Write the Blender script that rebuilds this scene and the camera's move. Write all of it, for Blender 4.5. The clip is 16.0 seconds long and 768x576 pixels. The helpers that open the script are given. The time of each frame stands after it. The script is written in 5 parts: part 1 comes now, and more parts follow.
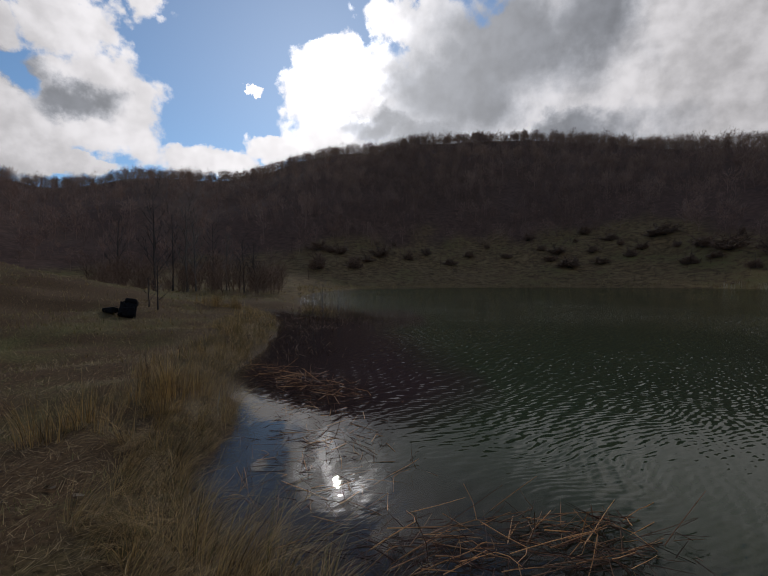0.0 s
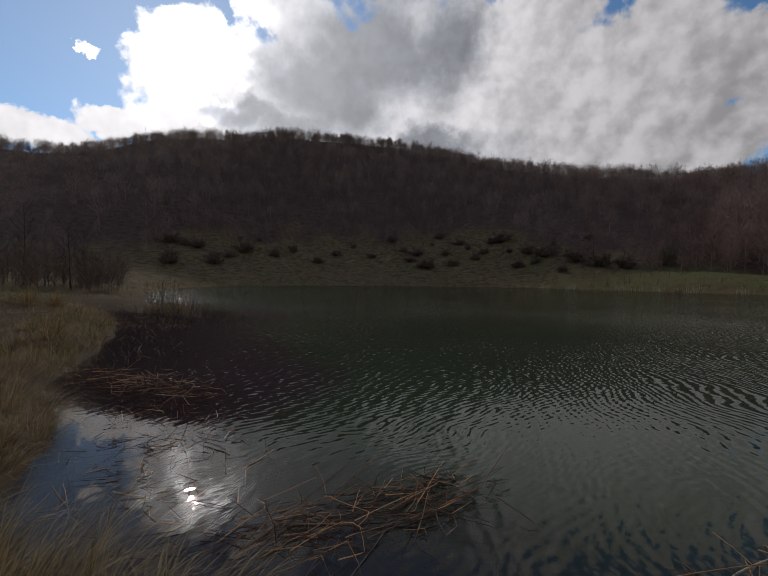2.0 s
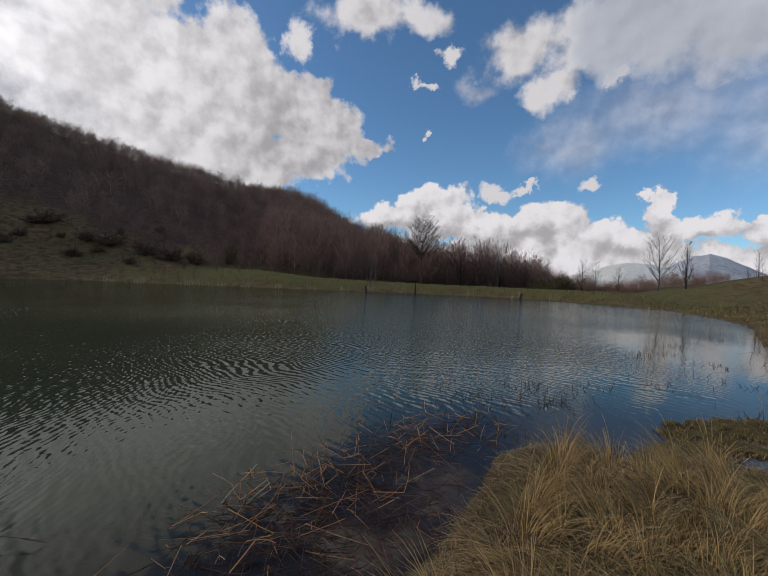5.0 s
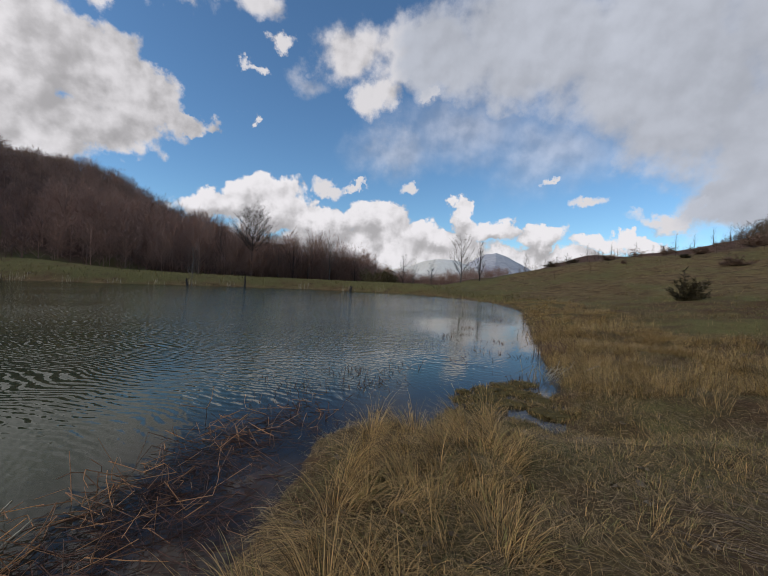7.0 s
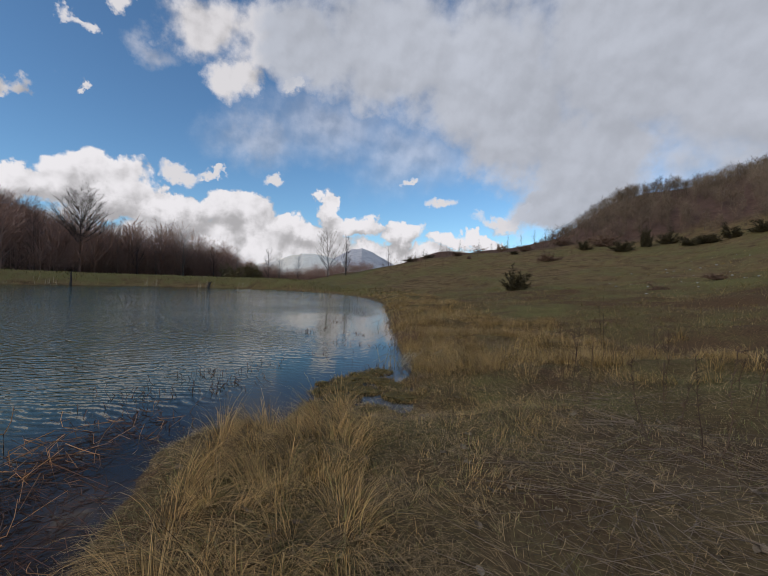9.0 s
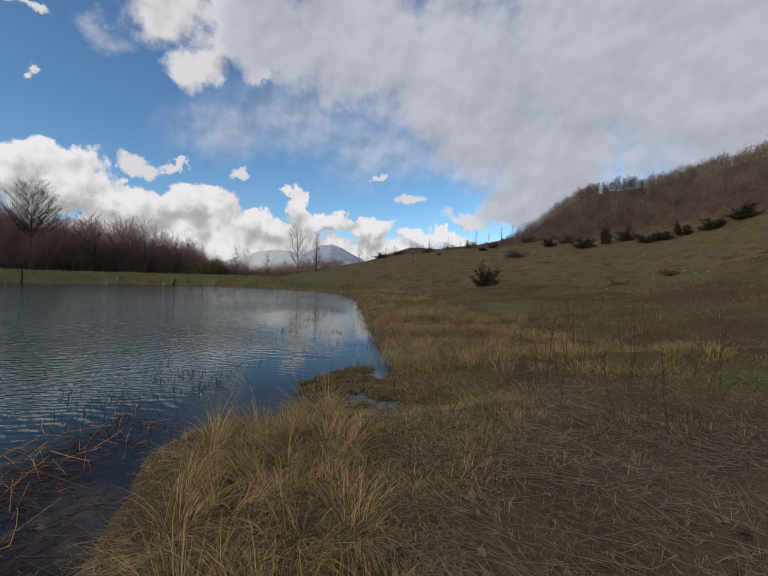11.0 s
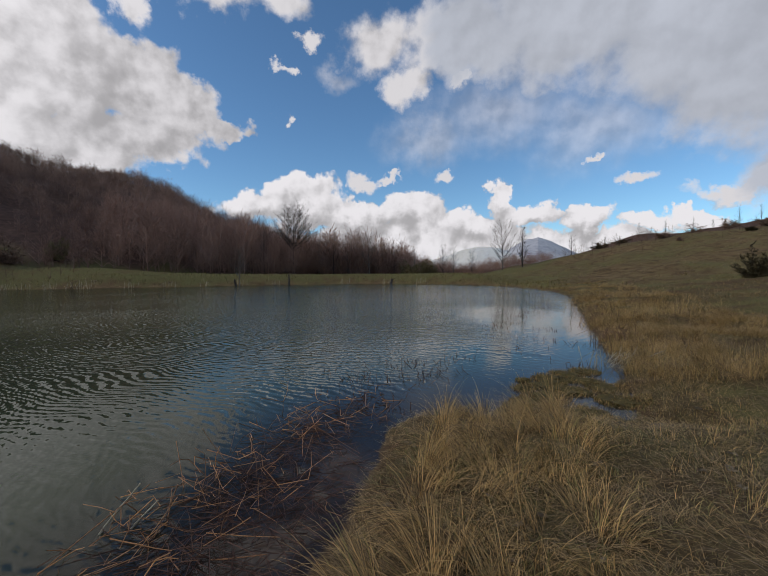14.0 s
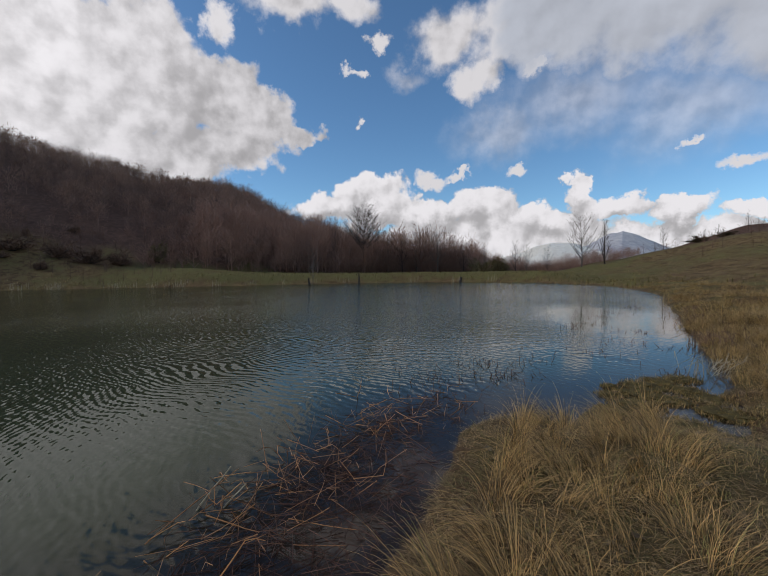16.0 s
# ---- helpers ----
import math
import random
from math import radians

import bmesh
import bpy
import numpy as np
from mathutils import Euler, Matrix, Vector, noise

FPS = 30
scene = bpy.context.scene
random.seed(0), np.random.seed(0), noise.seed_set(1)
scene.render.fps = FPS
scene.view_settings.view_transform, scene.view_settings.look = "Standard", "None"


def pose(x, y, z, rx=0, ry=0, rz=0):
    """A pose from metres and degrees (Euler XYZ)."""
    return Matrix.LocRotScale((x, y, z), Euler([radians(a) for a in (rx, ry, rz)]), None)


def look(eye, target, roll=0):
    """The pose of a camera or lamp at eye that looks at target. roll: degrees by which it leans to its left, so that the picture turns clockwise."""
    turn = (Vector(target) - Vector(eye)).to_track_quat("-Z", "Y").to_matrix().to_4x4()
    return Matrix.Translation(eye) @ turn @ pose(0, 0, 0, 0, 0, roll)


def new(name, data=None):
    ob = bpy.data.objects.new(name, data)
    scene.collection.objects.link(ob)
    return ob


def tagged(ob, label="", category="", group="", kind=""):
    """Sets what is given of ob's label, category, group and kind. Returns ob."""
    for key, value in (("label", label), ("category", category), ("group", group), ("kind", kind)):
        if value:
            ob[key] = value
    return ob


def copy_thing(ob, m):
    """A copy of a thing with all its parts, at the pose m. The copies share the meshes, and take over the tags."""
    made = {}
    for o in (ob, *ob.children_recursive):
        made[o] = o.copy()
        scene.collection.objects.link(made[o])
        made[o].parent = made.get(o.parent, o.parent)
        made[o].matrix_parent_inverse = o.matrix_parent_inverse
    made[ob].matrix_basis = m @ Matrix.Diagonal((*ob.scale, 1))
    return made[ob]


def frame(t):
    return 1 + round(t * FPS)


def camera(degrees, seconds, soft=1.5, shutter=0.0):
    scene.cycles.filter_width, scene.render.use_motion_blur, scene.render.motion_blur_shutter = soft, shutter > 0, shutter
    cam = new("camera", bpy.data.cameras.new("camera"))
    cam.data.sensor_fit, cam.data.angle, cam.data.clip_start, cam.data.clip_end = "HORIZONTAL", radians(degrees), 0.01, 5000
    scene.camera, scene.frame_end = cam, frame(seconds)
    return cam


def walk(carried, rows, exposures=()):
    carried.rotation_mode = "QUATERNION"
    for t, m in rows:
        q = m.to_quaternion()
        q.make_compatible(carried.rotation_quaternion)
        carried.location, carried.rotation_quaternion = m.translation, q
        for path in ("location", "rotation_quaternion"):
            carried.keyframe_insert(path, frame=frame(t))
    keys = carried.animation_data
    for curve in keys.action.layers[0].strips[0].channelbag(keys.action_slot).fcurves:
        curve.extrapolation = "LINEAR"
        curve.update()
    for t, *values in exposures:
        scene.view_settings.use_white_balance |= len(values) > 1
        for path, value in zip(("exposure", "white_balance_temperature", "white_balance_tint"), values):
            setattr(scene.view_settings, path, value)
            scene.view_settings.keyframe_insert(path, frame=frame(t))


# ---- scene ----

cam = camera(87.8, 16.0, soft=0.6)
PATH = [
    (0.0, pose(0.198, 0.511, 1.809, 88.71, 0.35, 0.00)),
    (0.5, pose(0.217, 0.537, 1.788, 88.62, 0.12, -4.12)),
    (1.0, pose(0.230, 0.540, 1.757, 88.57, -0.14, -9.11)),
    (1.5, pose(0.261, 0.480, 1.740, 88.54, -0.35, -13.95)),
    (2.0, pose(0.291, 0.370, 1.745, 88.49, -0.59, -18.77)),
    (2.5, pose(0.337, 0.267, 1.738, 88.49, -0.80, -24.03)),
    (3.0, pose(0.375, 0.190, 1.730, 88.55, -1.21, -32.98)),
    (3.5, pose(0.360, 0.135, 1.735, 88.66, -1.80, -44.44)),
    (4.0, pose(0.331, 0.072, 1.743, 88.82, -2.09, -54.53)),
    (4.5, pose(0.315, 0.010, 1.755, 89.06, -2.27, -65.41)),
    (5.6, pose(0.345, -0.090, 1.740, 89.20, -2.30, -84.00)),
    (6.8, pose(0.355, -0.175, 1.720, 89.18, -2.30, -96.13)),
    (7.0, pose(0.340, -0.185, 1.720, 89.15, -2.27, -98.72)),
    (7.5, pose(0.290, -0.230, 1.714, 89.18, -2.10, -104.39)),
    (8.0, pose(0.259, -0.285, 1.702, 89.15, -1.88, -108.91)),
    (8.5, pose(0.238, -0.322, 1.704, 89.12, -1.72, -114.19)),
    (9.0, pose(0.233, -0.322, 1.720, 89.02, -1.60, -117.54)),
    (9.2, pose(0.232, -0.312, 1.725, 88.99, -1.62, -118.28)),
    (10.25, pose(0.226, -0.190, 1.750, 88.70, -1.50, -122.30)),
    (11.3, pose(0.219, -0.050, 1.772, 88.32, -1.05, -121.00)),
    (11.5, pose(0.217, -0.030, 1.770, 88.27, -0.85, -118.98)),
    (12.0, pose(0.216, -0.020, 1.758, 88.12, -0.22, -110.41)),
    (12.5, pose(0.224, -0.003, 1.748, 88.07, 0.05, -104.68)),
    (13.0, pose(0.226, 0.028, 1.745, 88.03, 0.27, -100.19)),
    (13.5, pose(0.224, 0.060, 1.743, 87.98, 0.46, -96.26)),
    (14.0, pose(0.232, 0.087, 1.746, 87.92, 0.59, -93.17)),
    (14.5, pose(0.248, 0.112, 1.752, 87.86, 0.68, -90.59)),
    (15.0, pose(0.260, 0.128, 1.747, 87.82, 0.72, -87.72)),
    (15.5, pose(0.258, 0.130, 1.749, 87.81, 0.83, -85.41)),
    (16.0, pose(0.248, 0.136, 1.748, 87.81, 0.93, -83.41)),
]
walk(cam, PATH, exposures=[(0.0, -0.58), (2.5, -0.55), (4.5, -0.22), (7.0, 0.0), (16.0, -0.05)])

# ---------------------------------------------------------------- sky, sun
SUN_BEARING, SUN_EL = -7.0, 27.0

# clouds as (bearing, elevation, half width, half height) in degrees
CLOUDS_SUN = [(-38.7, 27, 5.4, 5.1), (-48, 24.5, 6, 3.7), (-35.6, 19.5, 7, 5.7), (-45, 17, 8, 4.5), (-40, 13.5, 9, 2), (-30.4, 32, 4.2, 4.1),
              (-22.5, 15.0, 7.5, 2.4), (-10, 25.5, 5.1, 4.4), (-6, 27.5, 5.4, 4.0), (-5.4, 20.5, 9.2, 6.5), (1, 24, 7, 6), (-18.5, 24.5, 0.9, 0.7),
              (-14.4, 17.2, 5.4, 1.9), (5, 32.5, 7.5, 4.0), (11, 24, 13.5, 10.8), (24, 26, 14, 12), (37, 25.5, 13, 12), (48, 21.3, 11, 9.5), (22, 17, 26, 6.5), (44, 15, 14, 5.5),
              (8, 16, 14, 5), (3, 18, 10, 4), (54, 15, 10, 5), (52, 25.5, 9, 7), (60, 22, 8.5, 5.5), (66.5, 21, 6.5, 4.2), (62, 16.5, 8, 3.5), (70.5, 18.2, 4.5, 1.6)]
CLOUDS_MID = [(62.5, 30.5, 2.4, 2.4), (71, 33.5, 7.5, 3.2), (78.5, 33.5, 5.0, 2.8), (79.5, 25.5, 1.6, 0.8), (83.2, 29.4, 1.8, 1.2), (79.0, 20.2, 1.0, 0.6),
              (93.5, 29.3, 7.2, 4.8), (97.0, 24.2, 3.8, 3.6), (100.5, 30, 6, 5), (104.5, 25.5, 2.2, 1.6), (90.5, 12.9, 3.2, 1.0), (94.5, 13.4, 2.2, 0.5),
              (101.5, 13.2, 1.6, 0.8), (121.5, 13.3, 1.2, 0.6), (126.0, 10.0, 2.4, 0.8), (134.5, 9.2, 5.0, 1.1)]
CLOUDS_LOW = [(82.2, 10.2, 5.7, 3.4), (75.8, 8.9, 6.1, 2.4), (89.1, 8.4, 6.1, 2.7), (97.3, 8.2, 5.4, 3.2), (105.2, 6.5, 6.1, 2.6), (109.5, 10.2, 2.1, 2.2), (109.8, 8.2, 3.0, 2.0),
              (114.5, 7.8, 3.2, 2.2), (119.9, 6.8, 4.1, 1.9), (126.6, 5.7, 3.4, 1.2), (131.9, 6.2, 2.7, 1.1), (95, 3.5, 26, 4), (120, 3, 12, 2.5)]
# the entries behind and overhead are out of view, added for their sky light
CLOUDS_RAIN = [(106, 29.8, 8.1, 6.1), (117.7, 30, 13.5, 8), (131, 27, 13, 10), (135, 20, 9, 8), (144, 16, 10, 10), (141, 10, 7, 3),
               (149, 28, 15, 12), (165, 22, 17, 16), (185, 30, 22, 18), (-150, 35, 30, 14), (-85, 32, 24, 10), (-110, 18, 18, 8), (140, 55, 40, 16), (-95, 60, 30, 12)]
RAIN_VEIL = [(87.3, 25.5, 3.2, 1.6), (110, 20.5, 13, 6), (122, 17.5, 12, 6), (100, 18, 8, 4)]
# the core at elevation 46 is out of view, added to dim the water's reflection
DARK_CORES = [(12, 24.5, 13, 8), (7, 19, 11, 4), (18, 31, 13, 8), (20, 38, 20, 8), (21, 28, 12, 9), (27, 31, 8, 7), (28, 46, 26, 12), (-37, 19.6, 4, 1.9), (-43, 21.5, 4, 1.6), (-1, 20.5, 7, 2.5), (24, 18, 12, 3)]


def nodes_of(tree):
    """Two helpers for a node tree: one makes a node, one a math node; inputs may be values or sockets."""
    def node(kind, inputs=(), **settings):
        n = tree.nodes.new(kind)
        for key, value in settings.items():
            setattr(n, key, value)
        for key, value in (inputs.items() if isinstance(inputs, dict) else enumerate(inputs)):
            if value is None:
                continue
            if isinstance(value, bpy.types.NodeSocket):
                tree.links.new(value, n.inputs[key])
            else:
                n.inputs[key].default_value = value
        return n

    def calc(operation, *inputs, clamp=False):
        return node("ShaderNodeMath", inputs, operation=operation, use_clamp=clamp).outputs[0]

    return node, calc


def make_world():
    world = bpy.data.worlds.new("sky")
    scene.world = world
    world.use_nodes = True
    tree = world.node_tree
    tree.nodes.clear()
    node, calc = nodes_of(tree)
    sky = node("ShaderNodeTexSky", sky_type="NISHITA", sun_disc=False, sun_elevation=radians(SUN_EL), sun_rotation=radians(SUN_BEARING),
               altitude=900.0, air_density=1.0, dust_density=0.1, ozone_density=2.5)
    way = node("ShaderNodeTexCoord").outputs["Generated"]
    xyz = node("ShaderNodeSeparateXYZ", [way])
    bearing = calc("DEGREES", calc("ARCTAN2", xyz.outputs[0], xyz.outputs[1]))
    height = calc("DEGREES", calc("ARCSINE", xyz.outputs[2]))
    flat = node("ShaderNodeCombineXYZ", [bearing, height, 0.0]).outputs[0]
    billow = node("ShaderNodeTexNoise", {"Vector": way, "Scale": 9.0, "Detail": 7.0, "Roughness": 0.62})
    shift = node("ShaderNodeVectorMath", [billow.outputs["Color"], (0.5, 0.5, 0.5)], operation="SUBTRACT").outputs[0]
    shift = node("ShaderNodeVectorMath", [shift, (11.0, 9.0, 0.0)], operation="MULTIPLY").outputs[0]
    flat = node("ShaderNodeVectorMath", [flat, shift], operation="ADD").outputs[0]

    # the same places a little towards the light, to shade the billows
    sun_way = (math.sin(radians(SUN_BEARING)) * math.cos(radians(SUN_EL)), math.cos(radians(SUN_BEARING)) * math.cos(radians(SUN_EL)), math.sin(radians(SUN_EL)))
    lean = node("ShaderNodeVectorMath", [way, (sun_way[0] * 0.012, sun_way[1] * 0.012, 0.014)], operation="ADD").outputs[0]
    rise = node("ShaderNodeVectorMath", [flat, (0.0, 1.9, 0.0)], operation="ADD").outputs[0]

    def field(blobs, at):
        total = None
        for b, e, rb, re in blobs:
            off = node("ShaderNodeVectorMath", {0: at, 1: (1 / rb, 1 / re, 0.0), 2: (-b / rb, -e / re, 0.0)}, operation="MULTIPLY_ADD").outputs[0]
            one = calc("SUBTRACT", 1.0, node("ShaderNodeVectorMath", [off], operation="LENGTH").outputs[1])
            total = one if total is None else calc("SMOOTH_MAX", total, one, 0.12)
        return total

    def puffs(at):
        return node("ShaderNodeTexNoise", {"Vector": at, "Scale": 17.0, "Detail": 7.0, "Roughness": 0.46}).outputs[0]

    fine, fine_lit = puffs(way), puffs(lean)
    soft = node("ShaderNodeTexNoise", {"Vector": way, "Scale": 5.0, "Detail": 5.0, "Roughness": 0.55}).outputs[0]
    ragged = calc("MULTIPLY", calc("SUBTRACT", fine, 0.5), 1.3)

    def cover(blobs, low, high, rough=1.0):
        body = field(blobs, flat)
        thick = calc("ADD", body, calc("MULTIPLY", ragged, rough))
        mask = node("ShaderNodeMapRange", [thick, low, high, 0.0, 1.0], interpolation_type="SMOOTHSTEP").outputs[0]
        return body, mask

    body_a, mask_a = cover(CLOUDS_SUN, -0.04, 0.24, 1.05)
    body_b, mask_b = cover(CLOUDS_MID, -0.04, 0.62, 1.0)
    body_c, mask_c = cover(CLOUDS_LOW, -0.04, 0.2, 0.75)
    body_d, mask_d = cover(CLOUDS_RAIN, -0.15, 0.45, 0.4)
    body_v, mask_v = cover(RAIN_VEIL, -0.2, 1.0, 0.15)
    mask = calc("MAXIMUM", calc("MAXIMUM", mask_a, mask_b), calc("MAXIMUM", mask_c, calc("MAXIMUM", mask_d, calc("MULTIPLY", mask_v, 0.45))))
    dark = node("ShaderNodeMapRange", [calc("ADD", field(DARK_CORES, flat), calc("MULTIPLY", calc("SUBTRACT", soft, 0.5), 1.5)), -0.2, 0.8, 0.0, 1.0], interpolation_type="SMOOTHSTEP").outputs[0]
    # lit tops and grey undersides, from the slope of the billows towards the light
    crown = calc("MAXIMUM", calc("SUBTRACT", body_c, field(CLOUDS_LOW, rise)), calc("SUBTRACT", body_b, field(CLOUDS_MID, rise)))
    relief = calc("ADD", calc("MULTIPLY", calc("SUBTRACT", fine, fine_lit), 1.5), calc("MULTIPLY", calc("MULTIPLY", crown, calc("MAXIMUM", mask_c, mask_b)), 0.55))
    relief = calc("MULTIPLY_ADD", calc("SUBTRACT", billow.outputs[0], 0.5), 1.2, relief)
    mottle = node("ShaderNodeMapRange", [relief, -0.42, 0.42, 0.0, 1.0], interpolation_type="SMOOTHSTEP").outputs[0]
    near = calc("MAXIMUM", node("ShaderNodeVectorMath", [way, sun_way], operation="DOT_PRODUCT").outputs[1], 0.0)
    glow = calc("ADD", calc("MULTIPLY", calc("POWER", near, 1100.0), 4.0), calc("MULTIPLY", calc("POWER", near, 220.0), 3.0))
    # lit fringe to grey body
    lit = calc("MULTIPLY_ADD", mottle, 0.42, calc("MULTIPLY_ADD", calc("POWER", near, 4.0), 0.95, 0.42))
    lit = calc("MULTIPLY", lit, calc("MULTIPLY_ADD", calc("MAXIMUM", mask_a, mask_b), -0.16, 1.0))
    grey = calc("MULTIPLY_ADD", dark, -0.66, 1.0)
    lit = calc("ADD", calc("MULTIPLY", lit, calc("SUBTRACT", 1.0, mask_d)), calc("MULTIPLY", calc("MULTIPLY_ADD", calc("MULTIPLY_ADD", mottle, 0.3, calc("MULTIPLY", soft, 0.9)), 0.26, 0.36), mask_d))
    level = calc("ADD", calc("MULTIPLY", lit, grey), calc("MULTIPLY", glow, calc("MULTIPLY", calc("MULTIPLY_ADD", calc("POWER", mottle, 3.0), 3.2, 0.06), calc("MULTIPLY_ADD", dark, -0.75, 1.0))))
    tint = node("ShaderNodeMix", {"Factor": calc("MAXIMUM", dark, mask_d), 6: (1.0, 0.975, 1.01, 1.0), 7: (0.88, 0.93, 1.06, 1.0)}, data_type="RGBA").outputs[2]
    cloud = node("ShaderNodeVectorMath", {0: tint, "Scale": level}, operation="SCALE").outputs[0]
    blue = node("ShaderNodeVectorMath", [sky.outputs[0], (0.75, 0.96, 1.06)], operation="MULTIPLY").outputs[0]
    clear = node("ShaderNodeBackground", [blue, 0.128])
    cloudy = node("ShaderNodeBackground", [cloud, 1.0])
    both = node("ShaderNodeMixShader", [mask, clear.outputs[0], cloudy.outputs[0]])
    haze = node("ShaderNodeBackground", [(1.0, 0.97, 0.93, 1.0), calc("ADD", calc("MULTIPLY", calc("POWER", near, 14.0), 0.2), calc("MULTIPLY", calc("POWER", near, 5.0), 0.11))])
    total = node("ShaderNodeAddShader", [both.outputs[0], haze.outputs[0]])
    node("ShaderNodeOutputWorld", [total.outputs[0]])


make_world()
sun = new("sun", bpy.data.lights.new("sun", "SUN"))
sun.data.energy, sun.data.angle, sun.data.color = 1.15, radians(0.6), (1.0, 0.95, 0.87)
sun.matrix_world = look((0, 0, 0), (math.sin(radians(180 + SUN_BEARING)), math.cos(radians(180 + SUN_BEARING)), -math.tan(radians(SUN_EL))))

# ---------------------------------------------------------------- materials


def material(name, build):
    m = bpy.data.materials.new(name)
    m.use_nodes = True
    m.node_tree.nodes.clear()
    node, calc = nodes_of(m.node_tree)
    shader = build(node, calc)
    node("ShaderNodeOutputMaterial", [shader])
    return m


def attr(node, name):
    return node("ShaderNodeAttribute", attribute_name=name).outputs["Fac"]


def mix(node, factor, a, b):
    a, b = (v if isinstance(v, bpy.types.NodeSocket) else (*v, 1.0) for v in (a, b))
    return node("ShaderNodeMix", {"Factor": factor, 6: a, 7: b}, data_type="RGBA").outputs[2]


def mottled(name, dark, light, scale, rough=0.85, bump=0.3, distance=0.01, specular=0.1, tone="", metal=0.0):
    """A surface with a base colour that wanders between two tones at two scales, with fine relief."""
    def build(node, calc):
        place = node("ShaderNodeTexCoord").outputs["Object"]
        big = node("ShaderNodeTexNoise", {"Vector": place, "Scale": scale, "Detail": 4.0}).outputs[0]
        small = node("ShaderNodeTexNoise", {"Vector": place, "Scale": scale * 9, "Detail": 5.0}).outputs[0]
        level = calc("ADD", calc("MULTIPLY", big, 0.6), calc("MULTIPLY", small, 0.5))
        level = calc("MULTIPLY_ADD", level, 2.0, -0.6, clamp=True)
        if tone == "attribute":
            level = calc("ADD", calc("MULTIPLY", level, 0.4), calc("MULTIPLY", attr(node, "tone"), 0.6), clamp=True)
        elif tone == "object":
            level = calc("ADD", calc("MULTIPLY", level, 0.5), calc("MULTIPLY", node("ShaderNodeObjectInfo").outputs["Random"], 0.5), clamp=True)
        relief = node("ShaderNodeBump", {"Strength": bump, "Distance": distance, "Height": small}).outputs[0]
        return node("ShaderNodeBsdfPrincipled", {"Base Color": mix(node, level, dark, light), "Roughness": rough, "Specular IOR Level": specular,
                                                 "Metallic": metal, "Normal": relief}).outputs[0]
    return material(name, build)


def ground_look(node, calc):
    place = node("ShaderNodeTexCoord").outputs["Object"]
    broad = node("ShaderNodeTexNoise", {"Vector": place, "Scale": 0.09, "Detail": 5.0, "Roughness": 0.6}).outputs[0]
    patch = node("ShaderNodeTexNoise", {"Vector": place, "Scale": 0.8, "Detail": 6.0, "Roughness": 0.65}).outputs[0]
    grain = node("ShaderNodeTexNoise", {"Vector": place, "Scale": 26.0, "Detail": 6.0, "Roughness": 0.7}).outputs[0]
    dry = mix(node, calc("MULTIPLY_ADD", grain, 2.4, -0.7, clamp=True), (0.028, 0.017, 0.010), (0.20, 0.122, 0.062))
    # straw: lighter dry turf far off, colour making up for weak light there
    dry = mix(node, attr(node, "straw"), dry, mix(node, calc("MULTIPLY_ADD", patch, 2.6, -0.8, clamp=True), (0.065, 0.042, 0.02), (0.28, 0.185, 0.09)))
    live = mix(node, calc("MULTIPLY_ADD", grain, 2.2, -0.6, clamp=True), (0.05, 0.047, 0.016), (0.25, 0.215, 0.085))
    amount = calc("ADD", calc("MULTIPLY_ADD", calc("ADD", calc("MULTIPLY", broad, 0.8), calc("MULTIPLY", patch, 0.7)), 4.5, -3.25), attr(node, "green"), clamp=True)
    turf = mix(node, amount, dry, live)
    worn = node("ShaderNodeMapRange", [node("ShaderNodeTexNoise", {"Vector": place, "Scale": 0.33, "Detail": 7.0, "Roughness": 0.7}).outputs[0], 0.50, 0.66, 0.0, 0.5]).outputs[0]
    turf = mix(node, worn, turf, mix(node, grain, (0.05, 0.03, 0.02), (0.20, 0.11, 0.058)))
    litter = mix(node, calc("MULTIPLY_ADD", patch, 2.2, -0.6, clamp=True), (0.066, 0.039, 0.029), (0.16, 0.094, 0.068))
    colour = mix(node, attr(node, "wood"), turf, litter)
    mud = mix(node, grain, (0.045, 0.034, 0.028), (0.17, 0.128, 0.10))
    colour = mix(node, attr(node, "wet"), colour, mud)
    relief = node("ShaderNodeBump", {"Strength": 0.7, "Distance": 0.04, "Height": calc("ADD", calc("MULTIPLY", grain, 0.5), patch)}).outputs[0]
    return node("ShaderNodeBsdfPrincipled", {"Base Color": colour, "Roughness": 0.95, "Specular IOR Level": 0.04, "Normal": relief}).outputs[0]


